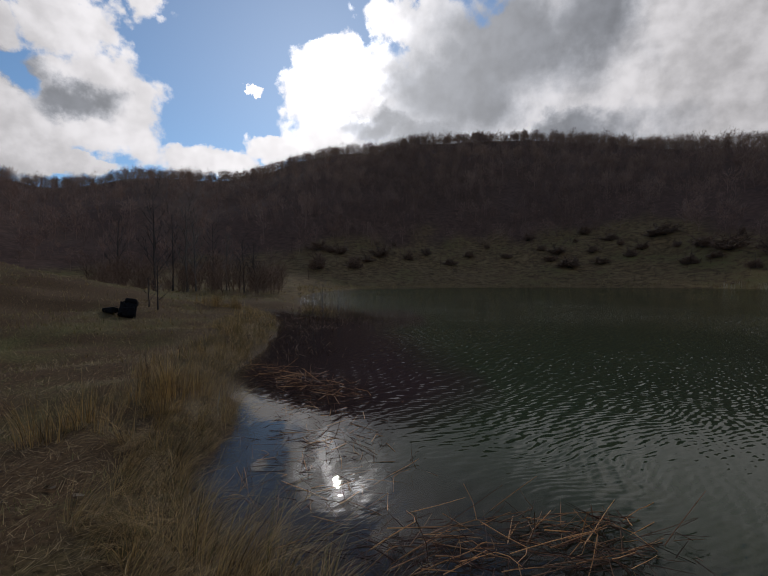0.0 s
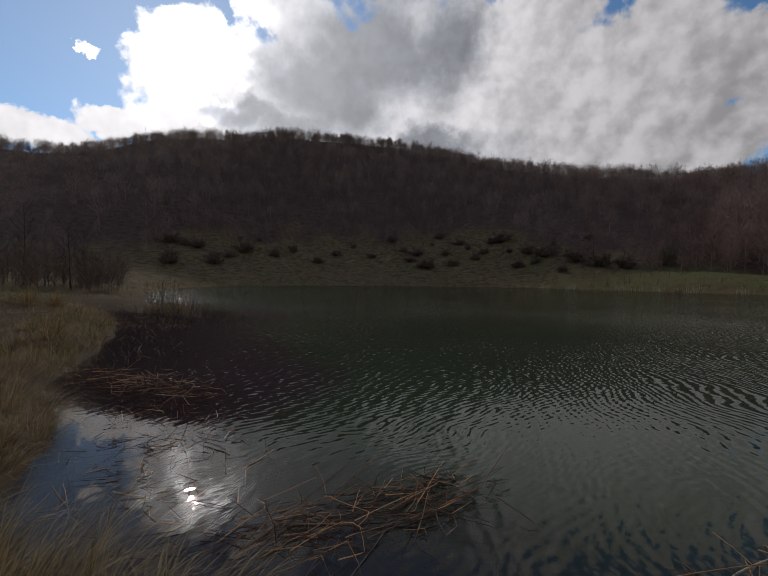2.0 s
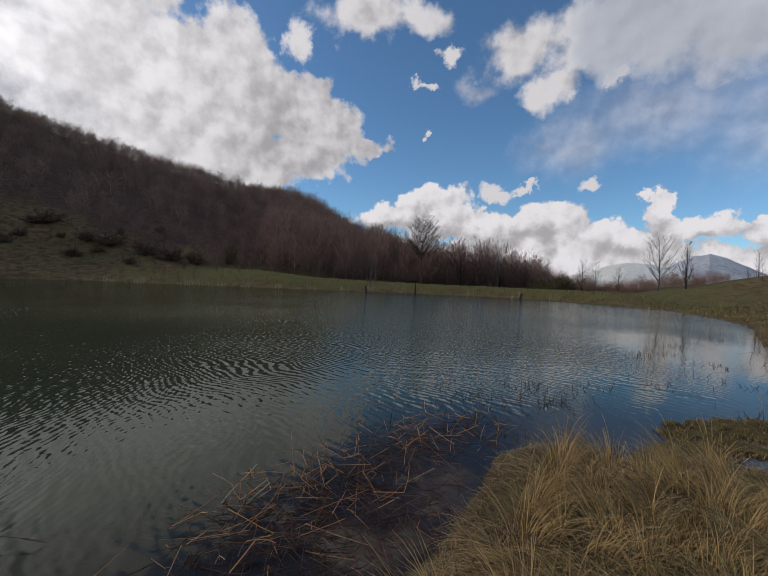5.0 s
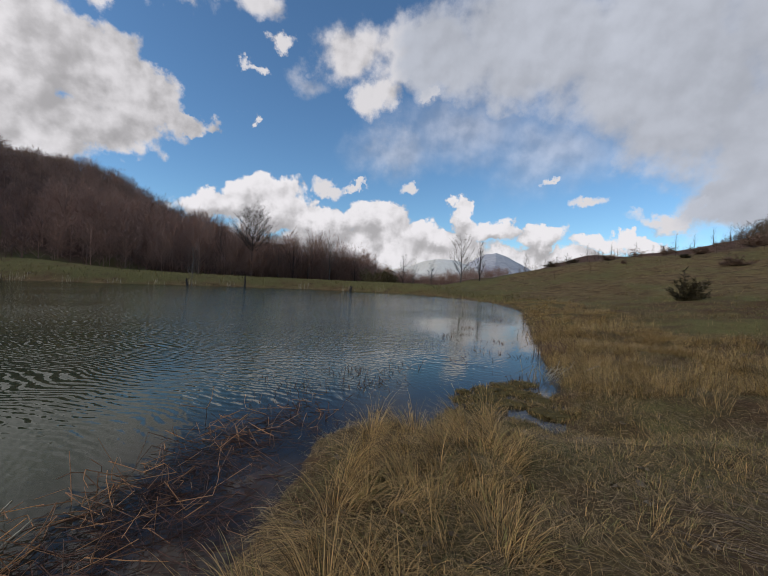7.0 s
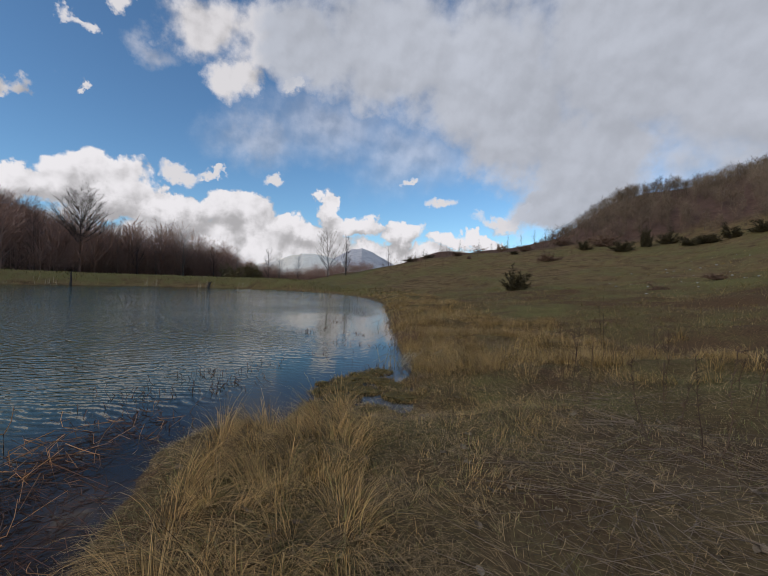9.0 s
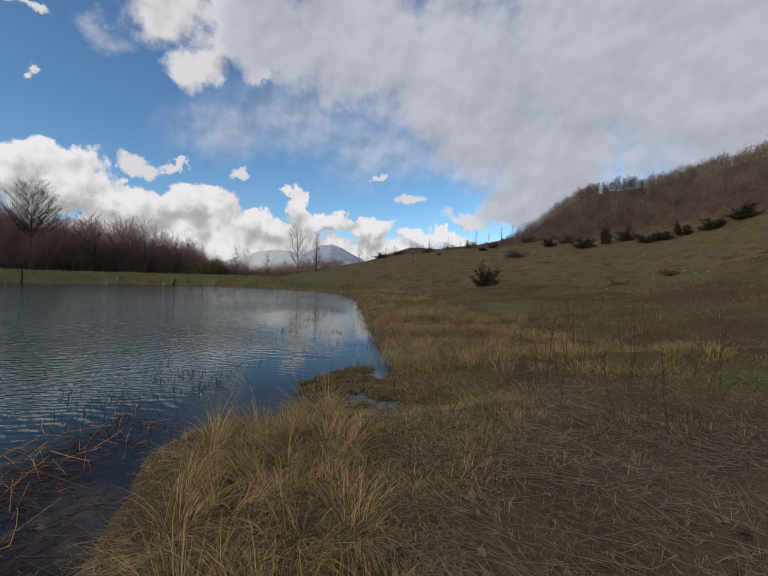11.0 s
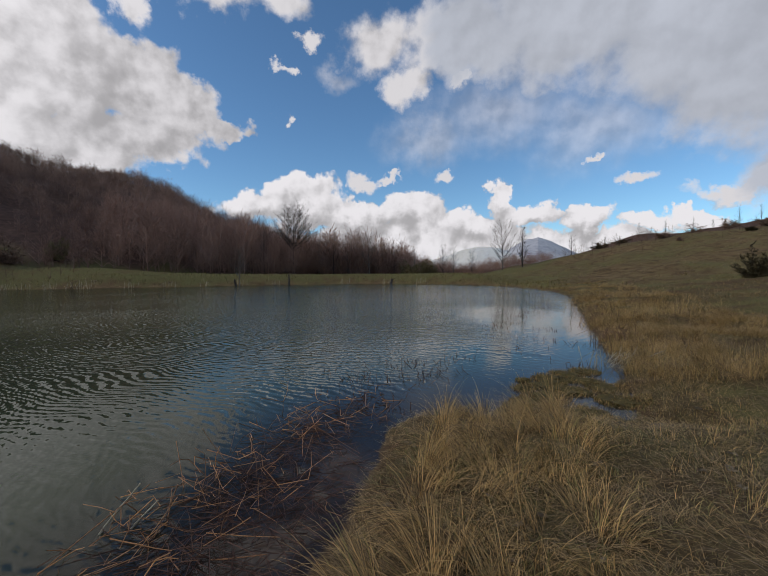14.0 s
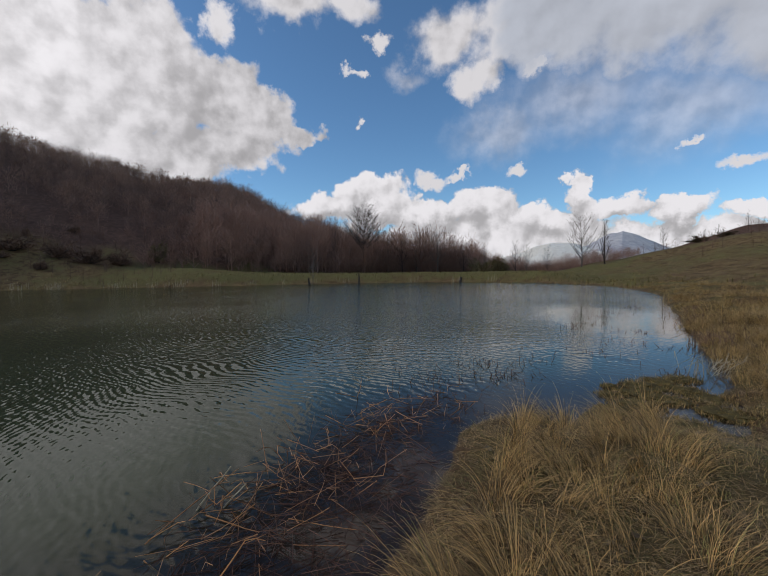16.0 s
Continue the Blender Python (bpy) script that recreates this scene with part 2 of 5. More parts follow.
def water_look(node, calc):
    place = node("ShaderNodeTexCoord").outputs["Object"]
    warp = node("ShaderNodeTexNoise", {"Vector": place, "Scale": 0.35, "Detail": 3.0}).outputs["Color"]
    bent = node("ShaderNodeVectorMath", {0: warp, 1: (1.6, 1.6, 0.0), 2: place}, operation="MULTIPLY_ADD").outputs[0]
    gusts = node("ShaderNodeMapRange", [node("ShaderNodeTexNoise", {"Vector": place, "Scale": 0.12, "Detail": 2.0}).outputs[0], 0.3, 0.7, 0.6, 1.15]).outputs[0]
    force = calc("MULTIPLY", attr(node, "ripple"), gusts)
    # slopes of three wave trains and of fine chop
    def chop(scale, amount, detail):
        raw = node("ShaderNodeTexNoise", {"Vector": place, "Scale": scale, "Detail": detail, "Roughness": 0.55}).outputs["Color"]
        return node("ShaderNodeVectorMath", {0: raw, 1: (amount, amount, 0.0), 2: (-amount / 2, -amount / 2, 0.0)}, operation="MULTIPLY_ADD").outputs[0]

    slope = node("ShaderNodeVectorMath", [chop(6.5, 0.09, 2.0), chop(17.0, 0.10, 2.0)], operation="ADD").outputs[0]
    for turn, scale, amount in ((44, 1.6, 0.052), (24, 2.4, 0.06), (66, 3.8, 0.045)):
        spun = node("ShaderNodeMapping", {"Vector": bent, "Rotation": (0, 0, radians(turn))}).outputs[0]
        wave = node("ShaderNodeTexWave", {"Vector": spun, "Scale": scale, "Distortion": 2.2, "Detail": 2.0, "Detail Scale": 1.6}).outputs["Fac"]
        along = (math.cos(radians(-turn)) * amount, math.sin(radians(-turn)) * amount, 0.0)
        step = node("ShaderNodeVectorMath", {0: along, "Scale": calc("MULTIPLY_ADD", wave, 2.0, -1.0)}, operation="SCALE").outputs[0]
        slope = node("ShaderNodeVectorMath", [slope, step], operation="ADD").outputs[0]
    slope = node("ShaderNodeVectorMath", {0: slope, "Scale": force}, operation="SCALE").outputs[0]
    slope = node("ShaderNodeVectorMath", [slope, chop(20.0, 0.014, 2.0)], operation="ADD").outputs[0]
    normal = node("ShaderNodeVectorMath", [slope, (0.0, 0.0, 1.0)], operation="ADD").outputs[0]
    normal = node("ShaderNodeVectorMath", [normal], operation="NORMALIZE").outputs[0]
    silt = node("ShaderNodeTexNoise", {"Vector": place, "Scale": 0.5, "Detail": 4.0}).outputs[0]
    body = mix(node, silt, (0.029, 0.042, 0.020), (0.047, 0.065, 0.032))
    body = mix(node, attr(node, "shoal"), body, (0.05, 0.031, 0.031))
    body = mix(node, attr(node, "mud"), body, (0.10, 0.07, 0.05))
    murk = node("ShaderNodeBsdfDiffuse", {"Color": body})
    clear = node("ShaderNodeBsdfTransparent", {"Color": (0.74, 0.68, 0.6, 1.0)})
    inner = node("ShaderNodeMixShader", [calc("MAXIMUM", attr(node, "murk"), attr(node, "mud")), clear.outputs[0], murk.outputs[0]])
    gloss = node("ShaderNodeBsdfGlossy", {"Color": (0.84, 0.83, 0.80, 1), "Roughness": 0.015, "Normal": normal})
    return node("ShaderNodeMixShader", [node("ShaderNodeFresnel", {"IOR": 1.33, "Normal": normal}).outputs[0], inner.outputs[0], gloss.outputs[0]]).outputs[0]


def blade_look(dry_a, dry_b, live_a, live_b):
    def build(node, calc):
        tone = node("ShaderNodeNewGeometry").outputs["Random Per Island"]
        colour = mix(node, attr(node, "green"), mix(node, tone, dry_a, dry_b), mix(node, tone, live_a, live_b))
        solid = node("ShaderNodeBsdfPrincipled", {"Base Color": colour, "Roughness": 0.55, "Specular IOR Level": 0.16})
        through_light = node("ShaderNodeBsdfTranslucent", {"Color": colour})
        return node("ShaderNodeMixShader", [0.22, solid.outputs[0], through_light.outputs[0]]).outputs[0]
    return build


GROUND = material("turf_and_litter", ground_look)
WATER = material("pond_water", water_look)
SEDGE = material("rusty_sedge", blade_look((0.10, 0.06, 0.025), (0.76, 0.50, 0.20), (0.07, 0.065, 0.02), (0.34, 0.28, 0.09)))
GRASS = material("dry_grass", blade_look((0.045, 0.028, 0.012), (0.88, 0.555, 0.215), (0.07, 0.072, 0.02), (0.42, 0.38, 0.12)))
MEADOW = material("meadow_blades", blade_look((0.16, 0.11, 0.05), (0.48, 0.335, 0.145), (0.08, 0.078, 0.024), (0.27, 0.24, 0.08)))
OLIVE = material("olive_dry_grass", blade_look((0.048, 0.029, 0.013), (0.66, 0.42, 0.16), (0.06, 0.06, 0.018), (0.22, 0.19, 0.06)))
THATCH = material("matted_thatch", blade_look((0.03, 0.02, 0.012), (0.63, 0.43, 0.21), (0.07, 0.078, 0.024), (0.34, 0.33, 0.11)))


def reed_look(node, calc):
    place = node("ShaderNodeTexCoord").outputs["Object"]
    grain = node("ShaderNodeTexNoise", {"Vector": place, "Scale": 30.0, "Detail": 4.0}).outputs[0]
    level = calc("ADD", calc("MULTIPLY", calc("POWER", node("ShaderNodeObjectInfo").outputs["Random"], 1.7), 0.85), calc("MULTIPLY", grain, 0.15), clamp=True)
    return node("ShaderNodeBsdfPrincipled", {"Base Color": mix(node, level, (0.058, 0.030, 0.027), (0.86, 0.41, 0.155)), "Roughness": 0.55, "Specular IOR Level": 0.2}).outputs[0]


REED = material("dead_reed", reed_look)
REED_PALE = mottled("pale_reed", (0.25, 0.2, 0.13), (0.56, 0.48, 0.34), 8.0, rough=0.6)
BARK = mottled("grey_bark", (0.035, 0.028, 0.025), (0.14, 0.115, 0.10), 6.0, tone="attribute")
BARK_PALE = mottled("pale_bark", (0.10, 0.085, 0.07), (0.27, 0.235, 0.20), 6.0, tone="attribute")
JUNIPER = mottled("juniper_needles", (0.022, 0.018, 0.009), (0.10, 0.08, 0.04), 3.0, rough=0.7, tone="attribute")
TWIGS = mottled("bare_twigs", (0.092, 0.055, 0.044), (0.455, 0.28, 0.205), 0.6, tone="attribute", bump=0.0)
TAN_TWIGS = mottled("tan_twigs", (0.06, 0.043, 0.03), (0.30, 0.215, 0.145), 0.6, tone="attribute", bump=0.0)
SCRUB = mottled("bare_scrub", (0.075, 0.047, 0.034), (0.34, 0.215, 0.145), 3.0, tone="attribute")

# ---------------------------------------------------------------- building helpers


class Geo:
    """Collects triangles with two values at each vertex, and makes one mesh of them."""

    def __init__(self):
        self.v, self.f, self.n, self.tone, self.green = [], [], 0, [], []

    def add(self, verts, faces, tone=0.5, green=0.0):
        verts = np.asarray(verts, float).reshape(-1, 3)
        self.v.append(verts)
        self.f.append(np.asarray(faces, int) + self.n)
        self.tone.append(np.broadcast_to(tone, len(verts)))
        self.green.append(np.broadcast_to(green, len(verts)))
        self.n += len(verts)

    def arrays(self):
        return np.concatenate(self.v), np.concatenate(self.f), np.concatenate(self.tone), np.concatenate(self.green)

    def mesh(self, name, mat, smooth=False):
        v, f, tone, green = self.arrays()
        return tri_mesh(name, v, f, mat, smooth, tone=tone, green=green)


def tri_mesh(name, v, f, mat, smooth=False, **values):
    me = bpy.data.meshes.new(name)
    sides = f.shape[1]
    me.vertices.add(len(v))
    me.vertices.foreach_set("co", np.ascontiguousarray(v, np.float32).ravel())
    me.loops.add(f.size)
    me.loops.foreach_set("vertex_index", np.ascontiguousarray(f, np.int32).ravel())
    me.polygons.add(len(f))
    me.polygons.foreach_set("loop_start", np.arange(0, f.size, sides, dtype=np.int32))
    me.polygons.foreach_set("use_smooth", np.full(len(f), smooth))
    me.update(calc_edges=True)
    for key, value in values.items():
        me.attributes.new(key, "FLOAT", "POINT").data.foreach_set("value", np.ascontiguousarray(value, np.float32))
    me.materials.append(mat)
    me.validate()
    return me


def part(name, bm, mat, parent, label=""):
    """One mesh object, from a bmesh, under a thing or under a part."""
    if isinstance(bm, bmesh.types.BMesh):
        me = bpy.data.meshes.new(name)
        bm.to_mesh(me)
        bm.free()
        me.materials.append(mat)
    else:
        me = bm
    ob = new(name, me)
    ob.parent = parent
    return tagged(ob, label) if label else ob


def prisms(geo, p0, p1, r0, r1, sides, tone=0.5):
    """Tapered straight pieces from p0 to p1; one side gives a single flat spike, two a flat ribbon."""
    p0, p1 = np.asarray(p0, float), np.asarray(p1, float)
    n = len(p0)
    r0, r1 = np.broadcast_to(r0, n), np.broadcast_to(r1, n)
    tone = np.broadcast_to(tone, n)
    axis = p1 - p0
    axis /= np.linalg.norm(axis, axis=1, keepdims=True) + 1e-9
    up = np.where(np.abs(axis[:, 2:]) > 0.9, [[1.0, 0, 0]], [[0, 0, 1.0]])
    a = np.cross(axis, up)
    a /= np.linalg.norm(a, axis=1, keepdims=True) + 1e-9
    b = np.cross(axis, a)
    if sides <= 2:
        twist = np.arange(n) * 2.399
        a = a * np.cos(twist)[:, None] + b * np.sin(twist)[:, None]
    if sides == 1:
        v = np.stack([p0 - a * r0[:, None], p0 + a * r0[:, None], p1], 1)
        geo.add(v, np.arange(3 * n).reshape(n, 3), np.repeat(tone, 3))
        return
    if sides == 2:
        v = np.stack([p0 - a * r0[:, None], p0 + a * r0[:, None], p1 + a * r1[:, None], p1 - a * r1[:, None]], 1)
        k = np.arange(n)[:, None, None] * 4
        geo.add(v, (k + np.array([[0, 1, 2], [0, 2, 3]])).reshape(-1, 3), np.repeat(tone, 4))
        return
    ang = np.arange(sides) * 2 * np.pi / sides
    ring = a[:, None] * np.cos(ang)[None, :, None] + b[:, None] * np.sin(ang)[None, :, None]
    v = np.concatenate([p0[:, None] + ring * r0[:, None, None], p1[:, None] + ring * r1[:, None, None]], 1)
    i = np.arange(sides)
    j = (i + 1) % sides
    quad = np.concatenate([np.stack([i, j, j + sides], 1), np.stack([i, j + sides, i + sides], 1)])
    geo.add(v, (np.arange(n)[:, None, None] * 2 * sides + quad).reshape(-1, 3), np.repeat(tone, 2 * sides))


def blades(geo, base, way, length, width, lean, bend, green, steps=3):
    """Grass blades: narrow tapered strips that rise from base and arch over towards the bearing way."""
    n = len(base)
    s = np.linspace(0, 1, steps + 1)
    tilt = lean[:, None] + bend[:, None] * s[None]
    out = np.cumsum(np.concatenate([np.zeros((n, 1)), np.sin(tilt[:, :-1])], 1), 1) * (length / steps)[:, None]
    rise = np.cumsum(np.concatenate([np.zeros((n, 1)), np.cos(tilt[:, :-1])], 1), 1) * (length / steps)[:, None]
    ahead = np.stack([np.sin(way), np.cos(way), 0 * way], 1)
    side = np.stack([np.cos(way), -np.sin(way), 0 * way], 1)
    mid = base[:, None] + ahead[:, None] * out[..., None] + np.array([0, 0, 1.0]) * rise[..., None]
    half = side[:, None] * (width[:, None] * (1 - 0.75 * s[None, :-1]) * 0.5)[..., None]
    v = np.concatenate([mid[:, :-1] - half, mid[:, :-1] + half, mid[:, -1:]], 1)
    faces = []
    for k in range(steps - 1):
        faces += [(k, k + steps, k + 1 + steps), (k, k + 1 + steps, k + 1)]
    faces.append((steps - 1, 2 * steps - 1, 2 * steps))
    m = 2 * steps + 1
    geo.add(v, (np.arange(n)[:, None, None] * m + np.array(faces)).reshape(-1, 3), 0.5, np.repeat(green, m))


# ---------------------------------------------------------------- the lie of the land
EYE = 1.75

# the pond's edge, in plan
SHORE_NEAR = [(2.0, 0.62), (1.25, 1.05), (0.6, 1.75), (0.05, 2.5), (-0.9, 3.2), (-1.4, 3.8), (-1.6, 4.6), (-1.65, 5.5), (-2.1, 6.5), (-2.75, 7.6), (-2.75, 8.8), (-3.2, 12.6), (-4.4, 17.5), (-6.6, 21.5), (-6.0, 23.2), (-3.2, 19.9), (-1.6, 18.7), (-1.9, 20.2), (-4.6, 25.5), (-6.4, 32), (-8.5, 45), (-8, 62)]
SHORE_FAR = [(-4, 72), (8, 76), (24, 77), (40, 73), (52, 64), (58, 50), (62, 35), (67, 20), (69, 5), (66, -8), (57, -15), (45, -17.6), (31, -15.6), (19, -10.3), (13, -7.4)]
SHORE_RIGHT = [(9.6, -5.7), (8.0, -5.0), (6.9, -4.5), (6.1, -3.7), (5.75, -3.0), (5.2, -2.6), (5.5, -2.0), (4.95, -1.35), (5.0, -0.65), (4.5, -0.15), (3.7, 0.02), (3.2, 0.15), (2.7, 0.33)]


def smooth_loop(points, steps):
    p = np.array(points, float)
    t = np.linspace(0, 1, steps, endpoint=False)[None, :, None]
    a, b, c, d = (np.roll(p, k, 0)[:, None] for k in (1, 0, -1, -2))
    return (0.5 * (2 * b + (c - a) * t + (2 * a - 5 * b + 4 * c - d) * t ** 2 + (3 * b - a - 3 * c + d) * t ** 3)).reshape(-1, 2)


SHORE = smooth_loop(SHORE_NEAR + SHORE_FAR + SHORE_RIGHT, 6)


def shore_distance(x, y):
    """Metres from the pond's edge: land positive, water negative."""
    x, y = np.asarray(x, float).ravel(), np.asarray(y, float).ravel()
    best, inside = np.full(len(x), 1e9), np.zeros(len(x), bool)
    for (ax, ay), (bx, by) in zip(SHORE, np.roll(SHORE, -1, 0)):
        ex, ey = bx - ax, by - ay
        t = np.clip(((x - ax) * ex + (y - ay) * ey) / (ex * ex + ey * ey), 0, 1)
        best = np.minimum(best, (x - ax - t * ex) ** 2 + (y - ay - t * ey) ** 2)
        cross = (ay > y) != (by > y)
        inside ^= cross & (x < (bx - ax) * (y - ay) / (by - ay + 1e-12) + ax)
    return np.sqrt(best) * np.where(inside, -1, 1)


# by bearing: where the woods begin and where the crest lies (metres out, degrees up from eye height)
FOOT = [(-180, 60, 6), (-120, 60, 5), (-70, 80, 2.5), (-47, 90, 0.6), (-30, 92, 0.6), (-18, 95, 1.6), (-8, 104, 4.4), (4, 112, 4.4), (14, 114, 4.0), (26, 116, 5.0), (35, 120, 6.4), (41, 106, 3.6), (48, 98, 1.6),
        (53, 94, 1.0), (60, 92, 0.5), (66, 92, -0.1), (79, 95, -0.5), (105, 105, -0.6), (116, 104, 1.6), (126, 100, 3.6), (138, 95, 4.5), (150, 95, 5.2), (156, 98, 5.8), (166, 88, 8.0)]
CREST = [(-180, 190, 13), (-120, 190, 11), (-60, 260, 10.7), (-47, 300, 10.9), (-43, 300, 10.6), (-39, 300, 9.8), (-35, 295, 11.2), (-31, 290, 12.6), (-27, 280, 12.9), (-24, 280, 12.4), (-21, 275, 12.8), (-18, 272, 13.7), (-12, 265, 15.8), (-5, 260, 17.2), (2, 260, 18.0), (8, 260, 18.5), (14, 260, 18.3),
         (26, 260, 17.0), (37, 250, 14.4), (47, 240, 12.7), (53, 232, 11.5), (57, 228, 10.9), (61, 222, 11.1), (64, 215, 10.4), (67, 205, 9.0), (70, 198, 7.3), (73, 190, 6.0), (77, 185, 4.2), (82, 185, 2.4)]
CREST_EAST = [(90, 200, 0.9), (105, 250, 0.2), (116, 250, 0.8), (126, 165, 3.9), (138, 140, 5.0), (141, 150, 5.6), (143, 165, 7.4), (146, 175, 9.6), (151, 180, 11.0), (157, 188, 12.2), (167, 190, 13.2)]


def by_bearing(rows, column):
    """A smooth table round the horizon, each half degree."""
    rows = sorted(rows)
    b = np.array([r[0] for r in rows], float)
    v = np.array([r[column] for r in rows], float)
    grid = np.arange(-180, 180, 0.5)
    got = np.interp(grid, np.concatenate([b - 360, b, b + 360]), np.tile(v, 3))
    k = np.exp(-0.5 * (np.arange(-6, 7) / 2.5) ** 2)
    return np.convolve(np.concatenate([got[-6:], got, got[:6]]), k / k.sum(), "valid")


GRID = np.arange(-180, 180, 0.5)
R_FOOT, E_FOOT = by_bearing(FOOT, 1), by_bearing(FOOT, 2)
R_CREST, E_CREST = by_bearing(CREST + CREST_EAST, 1), by_bearing(CREST + CREST_EAST, 2)
D_FOOT = np.maximum(shore_distance(R_FOOT * np.sin(np.radians(GRID)), R_FOOT * np.cos(np.radians(GRID))), 4)


def waves(x, y, seed, size):
    """Smooth pseudo-random swells of about that size, between -1 and 1."""
    rng = np.random.default_rng(seed)
    total = 0
    for _ in range(7):
        a, p, s = rng.uniform(0, 2 * np.pi), rng.uniform(0, 2 * np.pi), rng.uniform(0.6, 1.7)
        total = total + np.sin((x * np.cos(a) + y * np.sin(a)) * 2 * np.pi / (size * s) + p)
    return total / 4


def ease(v):
    v = np.clip(v, 0, 1)
    return v * v * (3 - 2 * v)


PUDDLES = [(4.3, -3.5, 0.3), (5.35, -3.05, 0.3), (4.75, -2.45, 0.22), (5.7, -3.6, 0.22)]


def land(x, y, full=False):
    """Height of the ground at points in plan."""
    x, y = np.asarray(x, float).ravel(), np.asarray(y, float).ravel()
    r, b = np.hypot(x, y), np.degrees(np.arctan2(x, y))
    at = lambda table: np.interp(b, np.append(GRID, 180), np.append(table, table[0]))
    r1, r2, d1 = at(R_FOOT), at(R_CREST), at(D_FOOT)
    z1, z2 = EYE + r1 * np.tan(np.radians(at(E_FOOT))), EYE + r2 * np.tan(np.radians(at(E_CREST)))
    d = shore_distance(x, y) + 0.07 * waves(x, y, 3, 0.9) + 0.025 * waves(x, y, 4, 0.3)
    bank = 0.2 * (1 - np.exp(-np.maximum(d, 0) / 0.45)) + 0.02 * np.minimum(np.maximum(d, 0), 8)
    low = bank + (z1 - 0.3) * np.clip(d / d1, 0, 1.2) ** 1.5
    k = (r - r1) / (r2 - r1)
    slope = z1 + (z2 - z1) * np.where(k < 1, k * (1.22 - 0.22 * k), 1) - np.maximum(r - r2, 0) * 0.12
    blend = ease((k + 0.12) / 0.24)
    z = low * (1 - blend) + np.where(k > 0, slope, z1) * blend
    z = np.where(r > r2, z2 + (np.minimum(z2, 0) * 0 - np.minimum((r - r2) * 0.12, np.maximum(z2 + 3, 0))), z)
    dam = ease((b - 50) / 8) * ease((112 - b) / 8) * (r > 40)
    z = z + dam * 1.25 * ease(d / 4) * ease((22 - d) / 10) * (r < r2)
    z = z + 2.5 * np.exp(-((x + 21) / 8.5) ** 2 - ((y - 17) / 8) ** 2)
    flat = np.exp(-((x - 5.1) / 1.25) ** 2 - ((y + 3.0) / 0.95) ** 2)
    z = np.where(d > 0, z * (1 - 0.9 * flat) + flat * (0.008 + 0.05 * waves(x, y, 10, 1.0)), z)
    for px, py, size in PUDDLES:
        z = z - 0.2 * np.exp(-((x - px) / size) ** 2 - ((y - py) / (size * 0.7)) ** 2)
    far = np.clip(r / 60, 0, 1)
    z = z + np.where(d > 0, np.minimum(d, 1.5) / 1.5, 0) * (0.03 * waves(x, y, 5, 1.6) + (1 - 0.85 * dam) * (0.25 * far * waves(x, y, 6, 9) + 0.16 * np.clip(r / 14, 0, 1) * waves(x, y, 9, 3.0)) + 0.3 * np.clip((r - 18) / 40, 0, 1) * (r < 130) * ease((b - 112) / 12) * waves(0.35 * (x + y), x - y, 20, 7) + 1.6 * np.clip((r - r1) / 60, 0, 1) * waves(x, y, 7, 40) * np.clip(1.5 - r / 400, 0, 1))
    z = np.where(d < 0, -0.05 * np.minimum(-d / 0.15, 1) - 1.1 * (1 - np.exp(np.minimum(d, 0) / 5)), z)
    return (z, d, r, b, r1, r2) if full else z


def ground_sheet():
    bearings = np.radians(np.linspace(-180, 180, 490, endpoint=False))
    rings = np.concatenate([[0.0005, 0.12], 0.25 * (90 / 0.25) ** np.linspace(0, 1, 190, endpoint=False), np.linspace(90, 310, 92, endpoint=False), 310 * (4600 / 310) ** np.linspace(0, 1, 18)])
    x = 0.3 + rings[:, None] * np.sin(bearings)[None]
    y = 0.2 + rings[:, None] * np.cos(bearings)[None]
    z, d, r, b, r1, r2 = land(x, y, True)
    n = len(bearings)
    i = np.arange(len(rings) - 1)[:, None] * n + np.arange(n)[None]
    j = np.arange(len(rings) - 1)[:, None] * n + (np.arange(n)[None] + 1) % n
    quads = np.stack([i, i + n, j + n, j], -1).reshape(-1, 4)[:, ::-1]
    v = np.stack([x.ravel(), y.ravel(), z], 1)
    wood = np.maximum(ease((r - r1 + 6 * waves(x.ravel(), y.ravel(), 8, 14)) / 10), 0.6 * np.exp(-((x.ravel() - 1.7) / 1.5) ** 2 - ((y.ravel() + 3.6) / 2.2) ** 2))
    green = ease((b - 44) / 10) * ease((120 - b) / 10) * ease((d - 0.5) / 2) * 1.1 + 0.22 * ease((b - 110) / 15) * ease((r - 11) / 8) - 0.25 * ease((46 - b) / 10) * ease((b + 20) / 10) * (r > 40) + 0.08 * (r < 8)
    wet = ease((0.12 - d) / 0.25) * (r < 40)
    # straw grows with distance only, to brighten the dimly lit far slopes
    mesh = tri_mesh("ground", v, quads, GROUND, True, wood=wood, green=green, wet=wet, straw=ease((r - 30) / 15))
    return tagged(new("ground", mesh), "grassy banks, meadow slopes and wooded hills round the pond", "ground", kind="structure")


